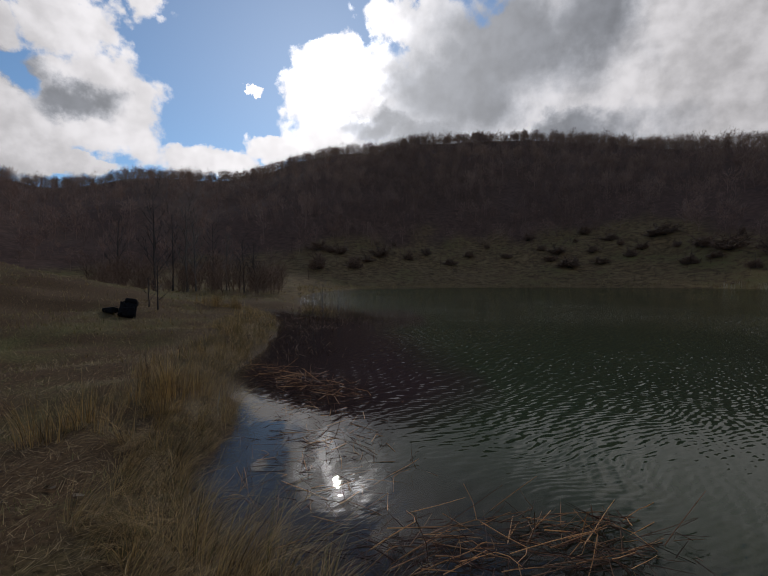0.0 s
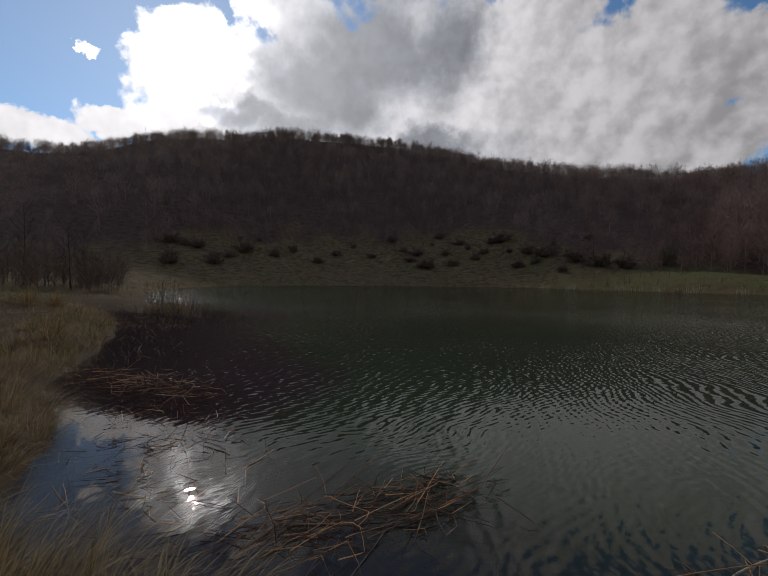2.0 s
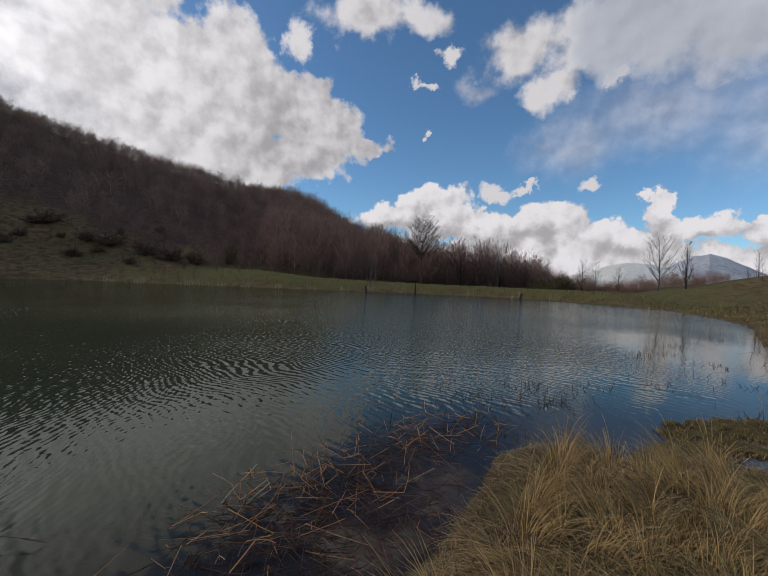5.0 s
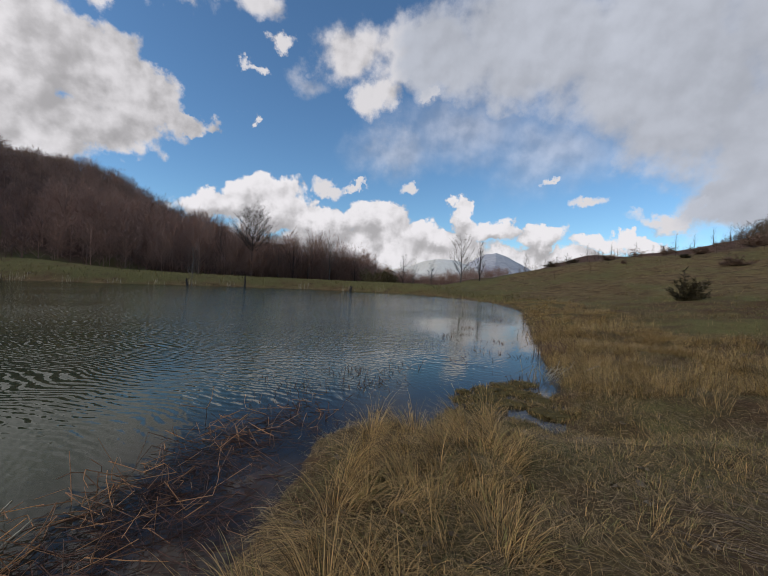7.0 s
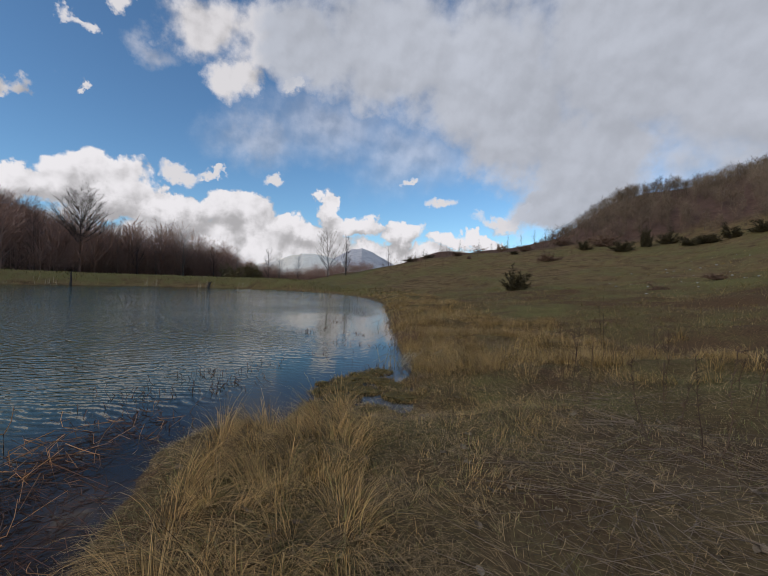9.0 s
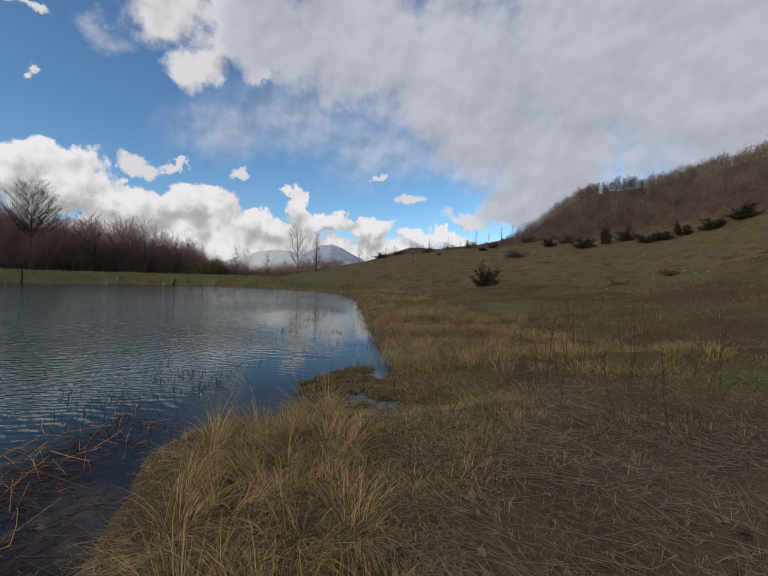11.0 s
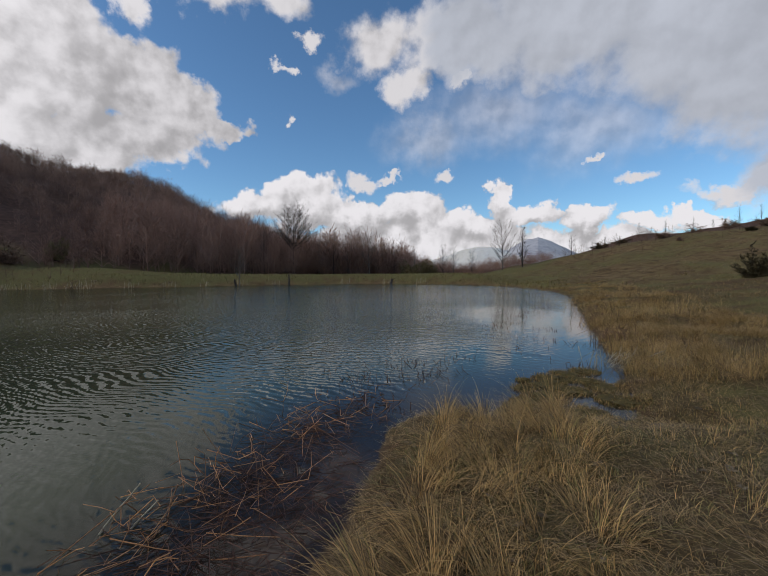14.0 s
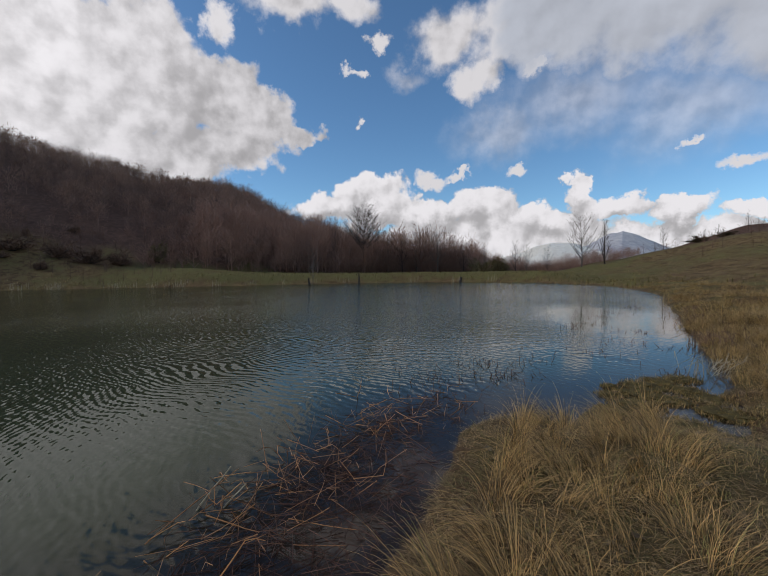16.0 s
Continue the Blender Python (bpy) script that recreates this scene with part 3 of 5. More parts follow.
def water_sheet():
    rings = 0.9 * (98 / 0.9) ** np.linspace(0, 1, 120)
    bearings = np.radians(np.linspace(-40, 150, 260))
    x = 0.3 + rings[:, None] * np.sin(bearings)[None]
    y = -0.6 + rings[:, None] * np.cos(bearings)[None]
    n = len(bearings)
    d = shore_distance(x, y)
    i = (np.arange(len(rings) - 1)[:, None] * n + np.arange(n - 1)[None]).ravel()
    quads = np.stack([i, i + 1, i + n + 1, i + n], 1)
    quads = quads[(d[quads] < 2.6).any(1)]
    v = np.stack([x.ravel(), y.ravel(), 0 * d], 1)
    calm = np.exp(-((v[:, 0] + 0.6) / 1.6) ** 2 - ((v[:, 1] - 4.8) / 2.6) ** 2) + 1.6 * np.exp(-((v[:, 0] - 14) / 7.5) ** 2 - ((v[:, 1] + 6.4) / 2.8) ** 2) + 0.8 * np.exp(-((v[:, 0] - 7) / 3.5) ** 2 - ((v[:, 1] + 2.4) / 2.2) ** 2) + np.exp(-((v[:, 0] - 3.6) / 2.0) ** 2 - ((v[:, 1] - 0.6) / 1.0) ** 2) + np.exp(-((v[:, 0] + 2.4) / 2.6) ** 2 - ((v[:, 1] - 14) / 7) ** 2)
    ripple = np.maximum(ease((-d - 0.1) / 1.7), ease((np.hypot(v[:, 0], v[:, 1]) - 24) / 8)) * np.clip(1 - 0.95 * calm, 0.08, 1) + 0.03
    ripple = ripple * (1 + 2.2 * ease((np.hypot(v[:, 0], v[:, 1]) - 5) / 18))
    ripple = ripple * (1 - 0.62 * ease((np.degrees(np.arctan2(v[:, 0], v[:, 1])) - 78) / 18) * ease((np.hypot(v[:, 0], v[:, 1]) - 14) / 14))
    murk = np.clip(0.3 + 0.68 * ease((-d - 0.2) / 3.0), 0, 0.97)
    mesh = tri_mesh("water", v, quads, WATER, True, ripple=ripple, murk=murk, mud=np.clip(np.exp(-((v[:, 0] - 3.75) / 0.6) ** 2 - ((v[:, 1] - 0.28) / 0.33) ** 2) + 0.9 * np.exp(-((v[:, 0] - 2.75) / 0.55) ** 2 - ((v[:, 1] - 0.7) / 0.33) ** 2), 0, 0.95), shoal=ease((2.4 + 2.8 * (v[:, 0] < 2) * ease((v[:, 1] - 4) / 4) + d) / 2.2) * (np.hypot(v[:, 0], v[:, 1]) < 24))
    return tagged(new("water", mesh), "murky green pond water with wind ripples", "water", kind="structure")


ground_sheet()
water_sheet()


def mountain(name, label, b0, b1, far, peaks, seed, mat):
    """A distant range: a ridge with a rugged flank that faces the pond."""
    bs, ks = np.linspace(b0, b1, 160), np.linspace(0, 1, 26)
    crest = np.interp(bs, [p[0] for p in peaks], [p[1] for p in peaks])
    B, K = np.meshgrid(bs, ks)
    R = far * (0.72 + 0.28 * K)
    x, y = R * np.sin(np.radians(B)), R * np.cos(np.radians(B))
    rough = waves(x, y, seed, 330) * 0.10 + waves(x, y, seed + 1, 120) * 0.06
    z = -10 + far * np.tan(np.radians(np.interp(B, bs, crest))) * K ** 1.25 * (1 + rough * (0.3 + K * (1 - K) * 2))
    n = len(bs)
    i = (np.arange(len(ks) - 1)[:, None] * n + np.arange(n - 1)[None]).ravel()
    quads = np.stack([i, i + 1, i + n + 1, i + n], 1)[:, ::-1]
    return tagged(new(name, tri_mesh(name, np.stack([x, y, z], -1).reshape(-1, 3), quads, mat, True)), label, "mountain", kind="structure")


# near-white warm base colour, with the ridge's sunlight put into it
SUNLIT_ROCK = mottled("sunlit_mountain", (0.72, 0.62, 0.5), (1.0, 0.94, 0.83), 0.004, bump=0.6, distance=12)
# bluish-grey base colour that holds the haze of the distance
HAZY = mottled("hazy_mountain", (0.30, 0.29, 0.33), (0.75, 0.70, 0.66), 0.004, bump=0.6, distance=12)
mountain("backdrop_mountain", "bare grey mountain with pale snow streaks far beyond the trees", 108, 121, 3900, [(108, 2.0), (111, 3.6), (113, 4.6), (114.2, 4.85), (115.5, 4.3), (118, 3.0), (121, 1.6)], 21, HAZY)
mountain("backdrop_ridge", "long pale sunlit mountain ridge beyond the trees", 92, 116, 3300, [(92, 1.0), (98, 1.7), (102, 2.5), (104.5, 3.4), (106, 3.7), (109, 3.6), (112, 2.4), (116, 1.2)], 31, SUNLIT_ROCK)

# ---------------------------------------------------------------- trees


def grow(rng, height, limbs, reach, twigs, start=0.3, lift=0.9, fork=2, stem=0.018, sides=(5, 3, 1), wob=0.04, nodes=7, twig=1.0, taper=0.75, least=0.008):
    """A bare tree as one mesh: a tapered trunk, limbs and twigs."""
    geo = Geo()
    tone = rng.uniform(0.2, 0.8)
    k = nodes
    t = np.linspace(0, 1, k)
    spine = np.stack([np.cumsum(rng.normal(0, wob * height / k, k)), np.cumsum(rng.normal(0, wob * height / k, k)), t * height], 1)
    spine[0, :2] = 0
    rad = stem * height * (1 - 0.9 * t) + least * 0.75
    rad[0] *= 1.35
    prisms(geo, spine[:-1], spine[1:], rad[:-1], rad[1:], sides[0], tone * 0.4)
    a0, a1, w0, w1 = [], [], [], []
    b0, b1, c0 = [], [], []
    for i in range(limbs):
        s = start + (1 - start) * (i + rng.uniform(0, 0.9)) / limbs
        base = np.array([np.interp(s, t, spine[:, c]) for c in range(3)])
        ang = i * 2.4 + rng.uniform(-0.5, 0.5)
        out = reach * height * (1.15 - taper * s) * rng.uniform(0.6, 1.1)
        rise = out * lift * rng.uniform(0.7, 1.3)
        mid = base + np.array([np.cos(ang) * out * 0.5, np.sin(ang) * out * 0.5, rise * 0.4])
        tip = base + np.array([np.cos(ang + 0.2) * out, np.sin(ang + 0.2) * out, rise])
        w = max(np.interp(s, t, rad) * 0.55, least)
        a0 += [base, mid]
        a1 += [mid, tip]
        w0 += [w, w * 0.6]
        w1 += [w * 0.6, w * 0.2]
        for j in range(twigs):
            u = rng.uniform(0.25, 1.0)
            root = base + (mid - base) * u * 2 if u < 0.5 else mid + (tip - mid) * (u - 0.5) * 2
            long = height * rng.uniform(0.06, 0.15)
            turn = ang + rng.normal(0, 0.9)
            head = root + long * np.array([np.cos(turn) * 0.55, np.sin(turn) * 0.55, rng.uniform(0.3, 1.1)])
            b0.append(root)
            b1.append(head)
            c0.append((w * 0.28 + least * 0.5) * twig)
            for _ in range(fork):
                q = root + (head - root) * rng.uniform(0.3, 0.9)
                b0.append(q)
                b1.append(q + long * 0.6 * np.array([rng.normal(0, 0.6), rng.normal(0, 0.6), rng.uniform(0.1, 0.9)]))
                c0.append((w * 0.16 + least * 0.42) * twig)
    prisms(geo, a0, a1, w0, w1, sides[1], tone)
    prisms(geo, b0, b1, c0, 0.0, sides[2], np.clip(tone + 0.1, 0, 1))
    return geo.arrays()


def scatter(name, label, models, spots, heights, mat, category, spin_seed, sink=0.2, pale=0.0):
    """Many trees or shrubs that nobody would count, as one mesh."""
    rng = np.random.default_rng(spin_seed)
    geo = Geo()
    pick = rng.integers(0, len(models), len(spots))
    for k, (v, f, tone, green) in enumerate(models):
        at = np.flatnonzero(pick == k)
        if not len(at):
            continue
        a = rng.uniform(0, 2 * np.pi, len(at))
        s = heights[at]
        w = s * rng.uniform(0.85, 1.2, len(at))
        c, d = np.cos(a)[:, None], np.sin(a)[:, None]
        x = (v[None, :, 0] * c - v[None, :, 1] * d) * w[:, None] + spots[at, 0][:, None]
        y = (v[None, :, 0] * d + v[None, :, 1] * c) * w[:, None] + spots[at, 1][:, None]
        z = v[None, :, 2] * s[:, None] + spots[at, 2][:, None] - sink
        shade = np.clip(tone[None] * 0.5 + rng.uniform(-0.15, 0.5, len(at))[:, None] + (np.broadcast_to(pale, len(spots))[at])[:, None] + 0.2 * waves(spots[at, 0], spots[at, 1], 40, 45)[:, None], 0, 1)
        geo.add(np.stack([x, y, z], -1), (np.arange(len(at))[:, None, None] * len(v) + f[None]).reshape(-1, 3), shade.ravel())
    return tagged(new(name, geo.mesh(name, mat)), label, category, kind="stuff")


def fuzzy(rng, twigs, wide, low, fine, trunk=0.009, limbs=9):
    """A leafless tree one metre high, seen from far off: a thin trunk, limbs and an uneven crown of many fine twigs."""
    geo = Geo()
    tip = np.array([rng.normal(0, 0.05), rng.normal(0, 0.05), 0.8])
    prisms(geo, [(0, 0, -0.02)], [tip], trunk, trunk * 0.3, 3, 0.35)
    a, up = np.arange(limbs) * 2.4 + rng.uniform(0, 6), rng.uniform(0.15, 0.6, limbs)
    root = tip * up[:, None]
    out = wide * rng.uniform(0.45, 1.0, limbs)
    head = root + np.stack([np.cos(a) * out, np.sin(a) * out, out * rng.uniform(0.8, 2.0, limbs)], 1)
    prisms(geo, root, head, trunk * 0.6, trunk * 0.15, 2, 0.45)
    # twigs crowd towards the rim of a lumpy crown
    a, e = rng.uniform(0, 2 * np.pi, twigs), np.arcsin(rng.uniform(-0.75, 1.0, twigs))
    q = rng.uniform(0.15, 1.0, twigs) ** 0.6 * (0.85 + 0.2 * np.sin(3 * a + rng.uniform(0, 6)) * np.cos(e) + 0.12 * np.sin(5 * e + 2 * a))
    half = (0.97 - low) / 2
    p = np.stack([np.cos(a) * np.cos(e) * q * wide, np.sin(a) * np.cos(e) * q * wide, low + half + np.sin(e) * q * half], 1)
    way = np.stack([np.cos(a) * 0.7, np.sin(a) * 0.7, 0.55 + 0.6 * np.sin(e)], 1) + rng.normal(0, 0.38, (twigs, 3))
    # light from above is put into the tone: paler top twigs, darker lower ones
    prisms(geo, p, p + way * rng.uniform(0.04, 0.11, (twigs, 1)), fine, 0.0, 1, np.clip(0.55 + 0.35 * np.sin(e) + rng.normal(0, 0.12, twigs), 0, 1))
    return geo.arrays()


rng = np.random.default_rng(11)
# models one metre high, to be scaled
BUSHY = [fuzzy(rng, 150, 0.36, 0.02, 0.0082) for _ in range(8)]
SLIM = [fuzzy(rng, 130, 0.22, 0.16, 0.0075) for _ in range(5)]
FINE = [fuzzy(rng, 330, 0.25, 0.06, 0.0036, 0.0085, 22) for _ in range(7)]


def polar_spots(rng, count, b0, b1, k0, k1):
    """Spots between woods' edge (0) and crest (1) over a range of bearings, evenly over the slope."""
    b = rng.uniform(b0, b1, count)
    r1, r2 = np.interp(b, GRID, R_FOOT), np.interp(b, GRID, R_CREST)
    lo, hi = r1 + (r2 - r1) * k0, r1 + (r2 - r1) * k1
    r = np.sqrt(rng.uniform(0, 1, count) * (hi ** 2 - lo ** 2) + lo ** 2)
    x, y = r * np.sin(np.radians(b)), r * np.cos(np.radians(b))
    return np.stack([x, y, land(x, y)], 1), b, r


one, two = polar_spots(rng, 1150, -62, -12, 0.0, 1.0), polar_spots(rng, 2900, -12, 84, 0.0, 1.0)
spots, b, r = (np.concatenate(p) for p in zip(one, two))
keep = (land(spots[:, 0], spots[:, 1]) > 0.2)
heights = rng.uniform(3.5, 9.0, keep.sum()) * np.interp(r[keep], [60, 115, 160], [0.6, 0.8, 1.0])
# pale lifts the left woods' tone, painting in the veiling glare beside the sun
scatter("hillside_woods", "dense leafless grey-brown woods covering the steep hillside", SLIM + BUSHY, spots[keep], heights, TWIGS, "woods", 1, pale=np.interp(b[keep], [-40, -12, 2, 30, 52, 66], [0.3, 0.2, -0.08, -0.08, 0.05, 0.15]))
TALL = [fuzzy(rng, 150, 0.22, (-0.04, 0.16)[k % 2], 0.0125, 0.015) for k in range(8)]
spots, b, r = polar_spots(rng, 1250, -60, 84, 0.93, 1.005)
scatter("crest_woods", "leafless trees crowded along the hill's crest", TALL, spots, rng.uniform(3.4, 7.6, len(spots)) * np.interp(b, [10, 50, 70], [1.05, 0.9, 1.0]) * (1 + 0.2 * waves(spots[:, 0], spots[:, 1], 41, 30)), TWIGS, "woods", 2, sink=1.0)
spots, b, r = polar_spots(rng, 1150, 138, 186, 0.0, 1.02)
# pale brightens the twigs past bearing 152, sunlight painted into their tone
scatter("meadow_hill_woods", "leafless brown woods on the hill above the meadow", TALL + BUSHY + BUSHY, spots, rng.uniform(3.0, 7.0, len(spots)) * np.interp(r, [95, 120], [0.6, 1]) * np.interp(b, [138, 148], [0.3, 1]), TAN_TWIGS, "woods", 3, sink=0.6, pale=np.interp(b, [142, 152, 162], [-0.1, 0.0, 0.3]))
spots, b, r = polar_spots(rng, 560, 58, 116, 0.0, 0.3)
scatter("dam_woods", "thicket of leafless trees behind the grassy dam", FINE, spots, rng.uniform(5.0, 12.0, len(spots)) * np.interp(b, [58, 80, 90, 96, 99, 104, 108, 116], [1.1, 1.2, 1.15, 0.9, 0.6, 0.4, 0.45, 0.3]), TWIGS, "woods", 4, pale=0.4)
spots, b, r = polar_spots(rng, 330, 80, 114, 0.0, 0.15)
scatter("dam_brush", "fine grey-brown brush along the dam", FINE, spots, rng.uniform(3.2, 7.5, len(spots)) * np.interp(b, [80, 96, 100, 107, 114], [1.1, 0.95, 0.6, 0.45, 0.35]), TWIGS, "woods", 18, pale=0.3)
LOW = [grow(rng, 1.0, 9, 0.75, 5, start=0.02, lift=0.75, fork=1, stem=0.012, sides=(3, 2, 1), nodes=4, least=0.016) for _ in range(5)]
spots, b, r = polar_spots(rng, 850, -60, 84, 0.965, 1.006)
scatter("crest_scrub", "tangled undergrowth below the trees on the crest", BUSHY, spots, rng.uniform(2.0, 4.0, len(spots)), TWIGS, "scrub", 15, sink=1.2)
spots, b, r = polar_spots(rng, 420, 140, 186, 0.35, 1.005)
scatter("meadow_crest_scrub", "tangled undergrowth on the hill above the meadow", LOW, spots, rng.uniform(1.6, 3.6, len(spots)), TAN_TWIGS, "scrub", 16)
spots, b, r = polar_spots(rng, 500, -50, 80, 0.0, 0.95)
scatter("hillside_undergrowth", "brown undergrowth between the trees on the hillside", LOW, spots, rng.uniform(1.5, 3.4, len(spots)), TWIGS, "scrub", 19)
spots, b, r = polar_spots(rng, 420, 52, 114, 0.0, 0.12)
scatter("dam_undergrowth", "brown undergrowth at the foot of the thicket", LOW, spots, rng.uniform(1.4, 3.6, len(spots)) * np.interp(b, [52, 80, 96, 103, 114], [1.1, 1, 0.8, 0.5, 0.4]), TWIGS, "scrub", 17)

# ---------------------------------------------------------------- trees and shrubs that stand apart


def on_ground(b, r, sink=0.03):
    x, y = r * math.sin(radians(b)), r * math.cos(radians(b))
    return x, y, float(land([x], [y])[0]) - sink


def at_height(b, el, near):
    """The first ground along a bearing, from near outwards, that shows at that elevation."""
    r = np.arange(near, near + 140, 0.5)
    x, y = r * math.sin(radians(b)), r * math.cos(radians(b))
    up = np.degrees(np.arctan2(land(x, y) - EYE, r))
    hit = np.flatnonzero(up >= el)
    return float(r[hit[0]]) if len(hit) else float(r[np.argmax(up)])


def tree(name, label, place, height, mat, group="", **shape):
    """A bare tree that one can tell apart: trunk and crown under an Empty at its foot."""
    gen = np.random.default_rng(shape.pop("seed", 1))
    sides = (6, 4, 2)
    v, f, tone, green = grow(gen, height, sides=sides, **shape)
    count = 6 * 2 * sides[0]
    root = tagged(new(name), label, "tree", group)
    root.location = place
    for piece, faces in (("trunk", f[:count]), ("crown", f[count:])):
        used = np.unique(faces)
        back = np.zeros(len(v), int)
        back[used] = np.arange(len(used))
        part(piece, tri_mesh(piece, v[used], back[faces], mat, False, tone=tone[used], green=green[used]), mat, root)
    return root


LEFT_BANK = [(-29.3, 36, 8.2, 1, BARK, 0.20), (-25.6, 38, 7.6, 2, BARK_PALE, 0.15), (-24.6, 37, 6.6, 3, BARK_PALE, 0.14), (-27.3, 40, 6.8, 4, BARK, 0.16), (-22.6, 39, 6.0, 5, BARK, 0.17), (-21.0, 41, 5.0, 6, BARK_PALE, 0.15),
             (-18.8, 40, 5.2, 7, BARK, 0.24), (-17.4, 42, 4.6, 8, BARK, 0.22), (-33.0, 44, 6.5, 9, BARK, 0.2)]
for b, r, h, seed, mat, reach in LEFT_BANK:
    tree("bank_tree", "slender leafless tree on the marshy bank" if mat is BARK else "slender pale-barked leafless tree on the marshy bank", on_ground(b, r), h, mat, "trees on the marshy bank",
         seed=seed, limbs=22, reach=reach, twigs=6, start=0.16, lift=1.4, fork=2, stem=0.010, wob=0.05, twig=1.6)
tree("big_tree", "tall leafless tree with a broad rounded crown behind the dam", on_ground(80.4, 97), 14.6, BARK, "", seed=20, limbs=60, reach=0.36, twigs=20, start=0.40, lift=0.85, fork=3, stem=0.011, twig=1.9, taper=0.6)
tree("pale_tree", "pale leafless tree with a fan of upright limbs", on_ground(91.0, 100), 10.6, BARK_PALE, "", seed=21, limbs=30, reach=0.36, twigs=8, start=0.22, lift=1.3, fork=2, stem=0.013, twig=1.5)
tree("grey_tree", "airy leafless grey tree beyond the dam", on_ground(109.6, 98), 10.4, BARK_PALE, "", seed=22, limbs=38, reach=0.42, twigs=11, start=0.12, lift=1.1, fork=2, stem=0.012, twig=1.4)
tree("poplar", "narrow dark leafless poplar beyond the dam", on_ground(112.2, 100), 8.8, BARK, "", seed=23, limbs=40, reach=0.13, twigs=6, start=0.06, lift=2.6, fork=2, stem=0.014, twig=1.5)
tree("leaning_tree", "small leafless tree on the meadow's edge", on_ground(118.2, 104), 4.4, BARK, "", seed=24, limbs=20, reach=0.3, twigs=6, start=0.25, lift=1.2, fork=2, stem=0.014, twig=1.5)
for n, (b, r, h) in enumerate([(86, 98, 8.6), (88, 101, 7.2), (94.5, 100, 6.6), (97.5, 98, 6.4), (101.5, 97, 7.2), (103, 98, 6.6), (105.5, 97, 5.8), (84, 99, 9), (76.5, 100, 10)]):
    tree("thicket_tree", "leafless grey tree rising from the thicket", on_ground(b, r), h, BARK_PALE if n % 2 else BARK, "trees behind the dam", seed=30 + n, limbs=24, reach=0.24, twigs=7, start=0.15, lift=1.5, fork=2, stem=0.012, twig=1.5)
for n, (b, r, h) in enumerate([(120.6, 112, 2.4), (122.0, 110, 2.2), (123.2, 118, 3.0), (125.6, 122, 4.2), (126.8, 120, 2.6), (128.2, 124, 3.6), (130.8, 126, 3.4), (132.5, 124, 2.5), (134.6, 128, 3.8), (136.4, 128, 3.4), (138.0, 126, 4.4), (139.4, 124, 4.2)]):
    tree("meadow_sapling", "thin leafless sapling on the meadow's skyline", on_ground(b, r), h, BARK, "saplings on the skyline", seed=50 + n, limbs=16, reach=0.2, twigs=5, start=0.15, lift=1.6, fork=1, stem=0.012, twig=1.5)


def shrub_parts(seed, mat, dense, needle):
    """A shrub one metre high and about 1.6 wide: stems, and an uneven crown of many short sprays."""
    gen = np.random.default_rng(seed)
    stems, crown = Geo(), Geo()
    n = 34
    ang, up = gen.uniform(0, 2 * np.pi, n), np.arcsin(gen.uniform(0.05, 0.95, n))
    long = gen.uniform(0.55, 1.1, n) * (0.85 + 0.28 * np.sin(2 * ang + seed) + 0.15 * np.sin(5 * ang + 2 * seed))
    tips = np.stack([np.cos(ang) * np.cos(up) * long * 0.8, np.sin(ang) * np.cos(up) * long * 0.8, np.sin(up) * long], 1)
    foot = np.stack([np.cos(ang) * 0.06, np.sin(ang) * 0.06, 0 * ang - 0.05], 1)
    prisms(stems, foot, tips, 0.02, 0.006, 4, 0.3)
    k = gen.integers(0, n, dense)
    u = gen.uniform(0.25, 1.08, dense) ** 0.8
    root = foot[k] + (tips[k] - foot[k]) * u[:, None] + gen.normal(0, 0.05, (dense, 3))
    root[:, 2] = np.abs(root[:, 2])
    head = root + np.concatenate([gen.normal(0, 0.11, (dense, 2)) + (tips[k] - foot[k])[:, :2] * 0.12, gen.uniform(-0.02, 0.16, (dense, 1))], 1)
    prisms(crown, root, head, needle, 0.0, 1, gen.uniform(0, 1, dense))
    root_ob = tagged(new("shrub"))
    part("stem_clump", stems.mesh("stem_clump", BARK), BARK, root_ob)
    part("crown", crown.mesh("crown", mat), mat, root_ob)
    return root_ob


def plant_shrubs(name, label, category, group, models, rows):
    """Copies of the models at (bearing, metres out, width, height)."""
    for n, (b, r, w, h) in enumerate(rows):
        x, y, z = on_ground(b, r)
        ob = copy_thing(models[n % len(models)], Matrix.Translation((x, y, z)) @ Matrix.Rotation(n * 1.9, 4, "Z") @ Matrix.Diagonal((w / 1.5, w / 1.5, h * 1.1, 1)))
        ob.name = name
        tagged(ob, label, category, group)


junipers = [shrub_parts(s, JUNIPER, 1900, 0.022) for s in (1, 2)]
scrubs = [shrub_parts(s, SCRUB, 1500, 0.02) for s in (3, 4, 5)]
plant_shrubs("juniper", "dark green ragged juniper bush alone on the meadow", "bush", "", junipers[:1], [(135.9, at_height(135.9, -0.8, 16), 2.0, 1.8)])
plant_shrubs("juniper", "dark green juniper at the upper edge of the meadow", "bush", "junipers on the meadow", junipers,
             [(148.2, 86, 3.6, 2.2), (150.6, 88, 2.6, 4.6), (155.0, 84, 3.6, 1.7), (156.6, 85, 4.2, 1.9), (158.4, 86, 3.8, 2.1), (161.0, 84, 4.2, 2.2), (163.6, 84, 4.6, 2.4), (144.0, 90, 2.8, 2.4), (152.8, 92, 3.5, 2.6), (121.5, 106, 4.0, 1.6), (123.8, 108, 3.5, 1.4), (135.5, 92, 2.2, 0.9)])
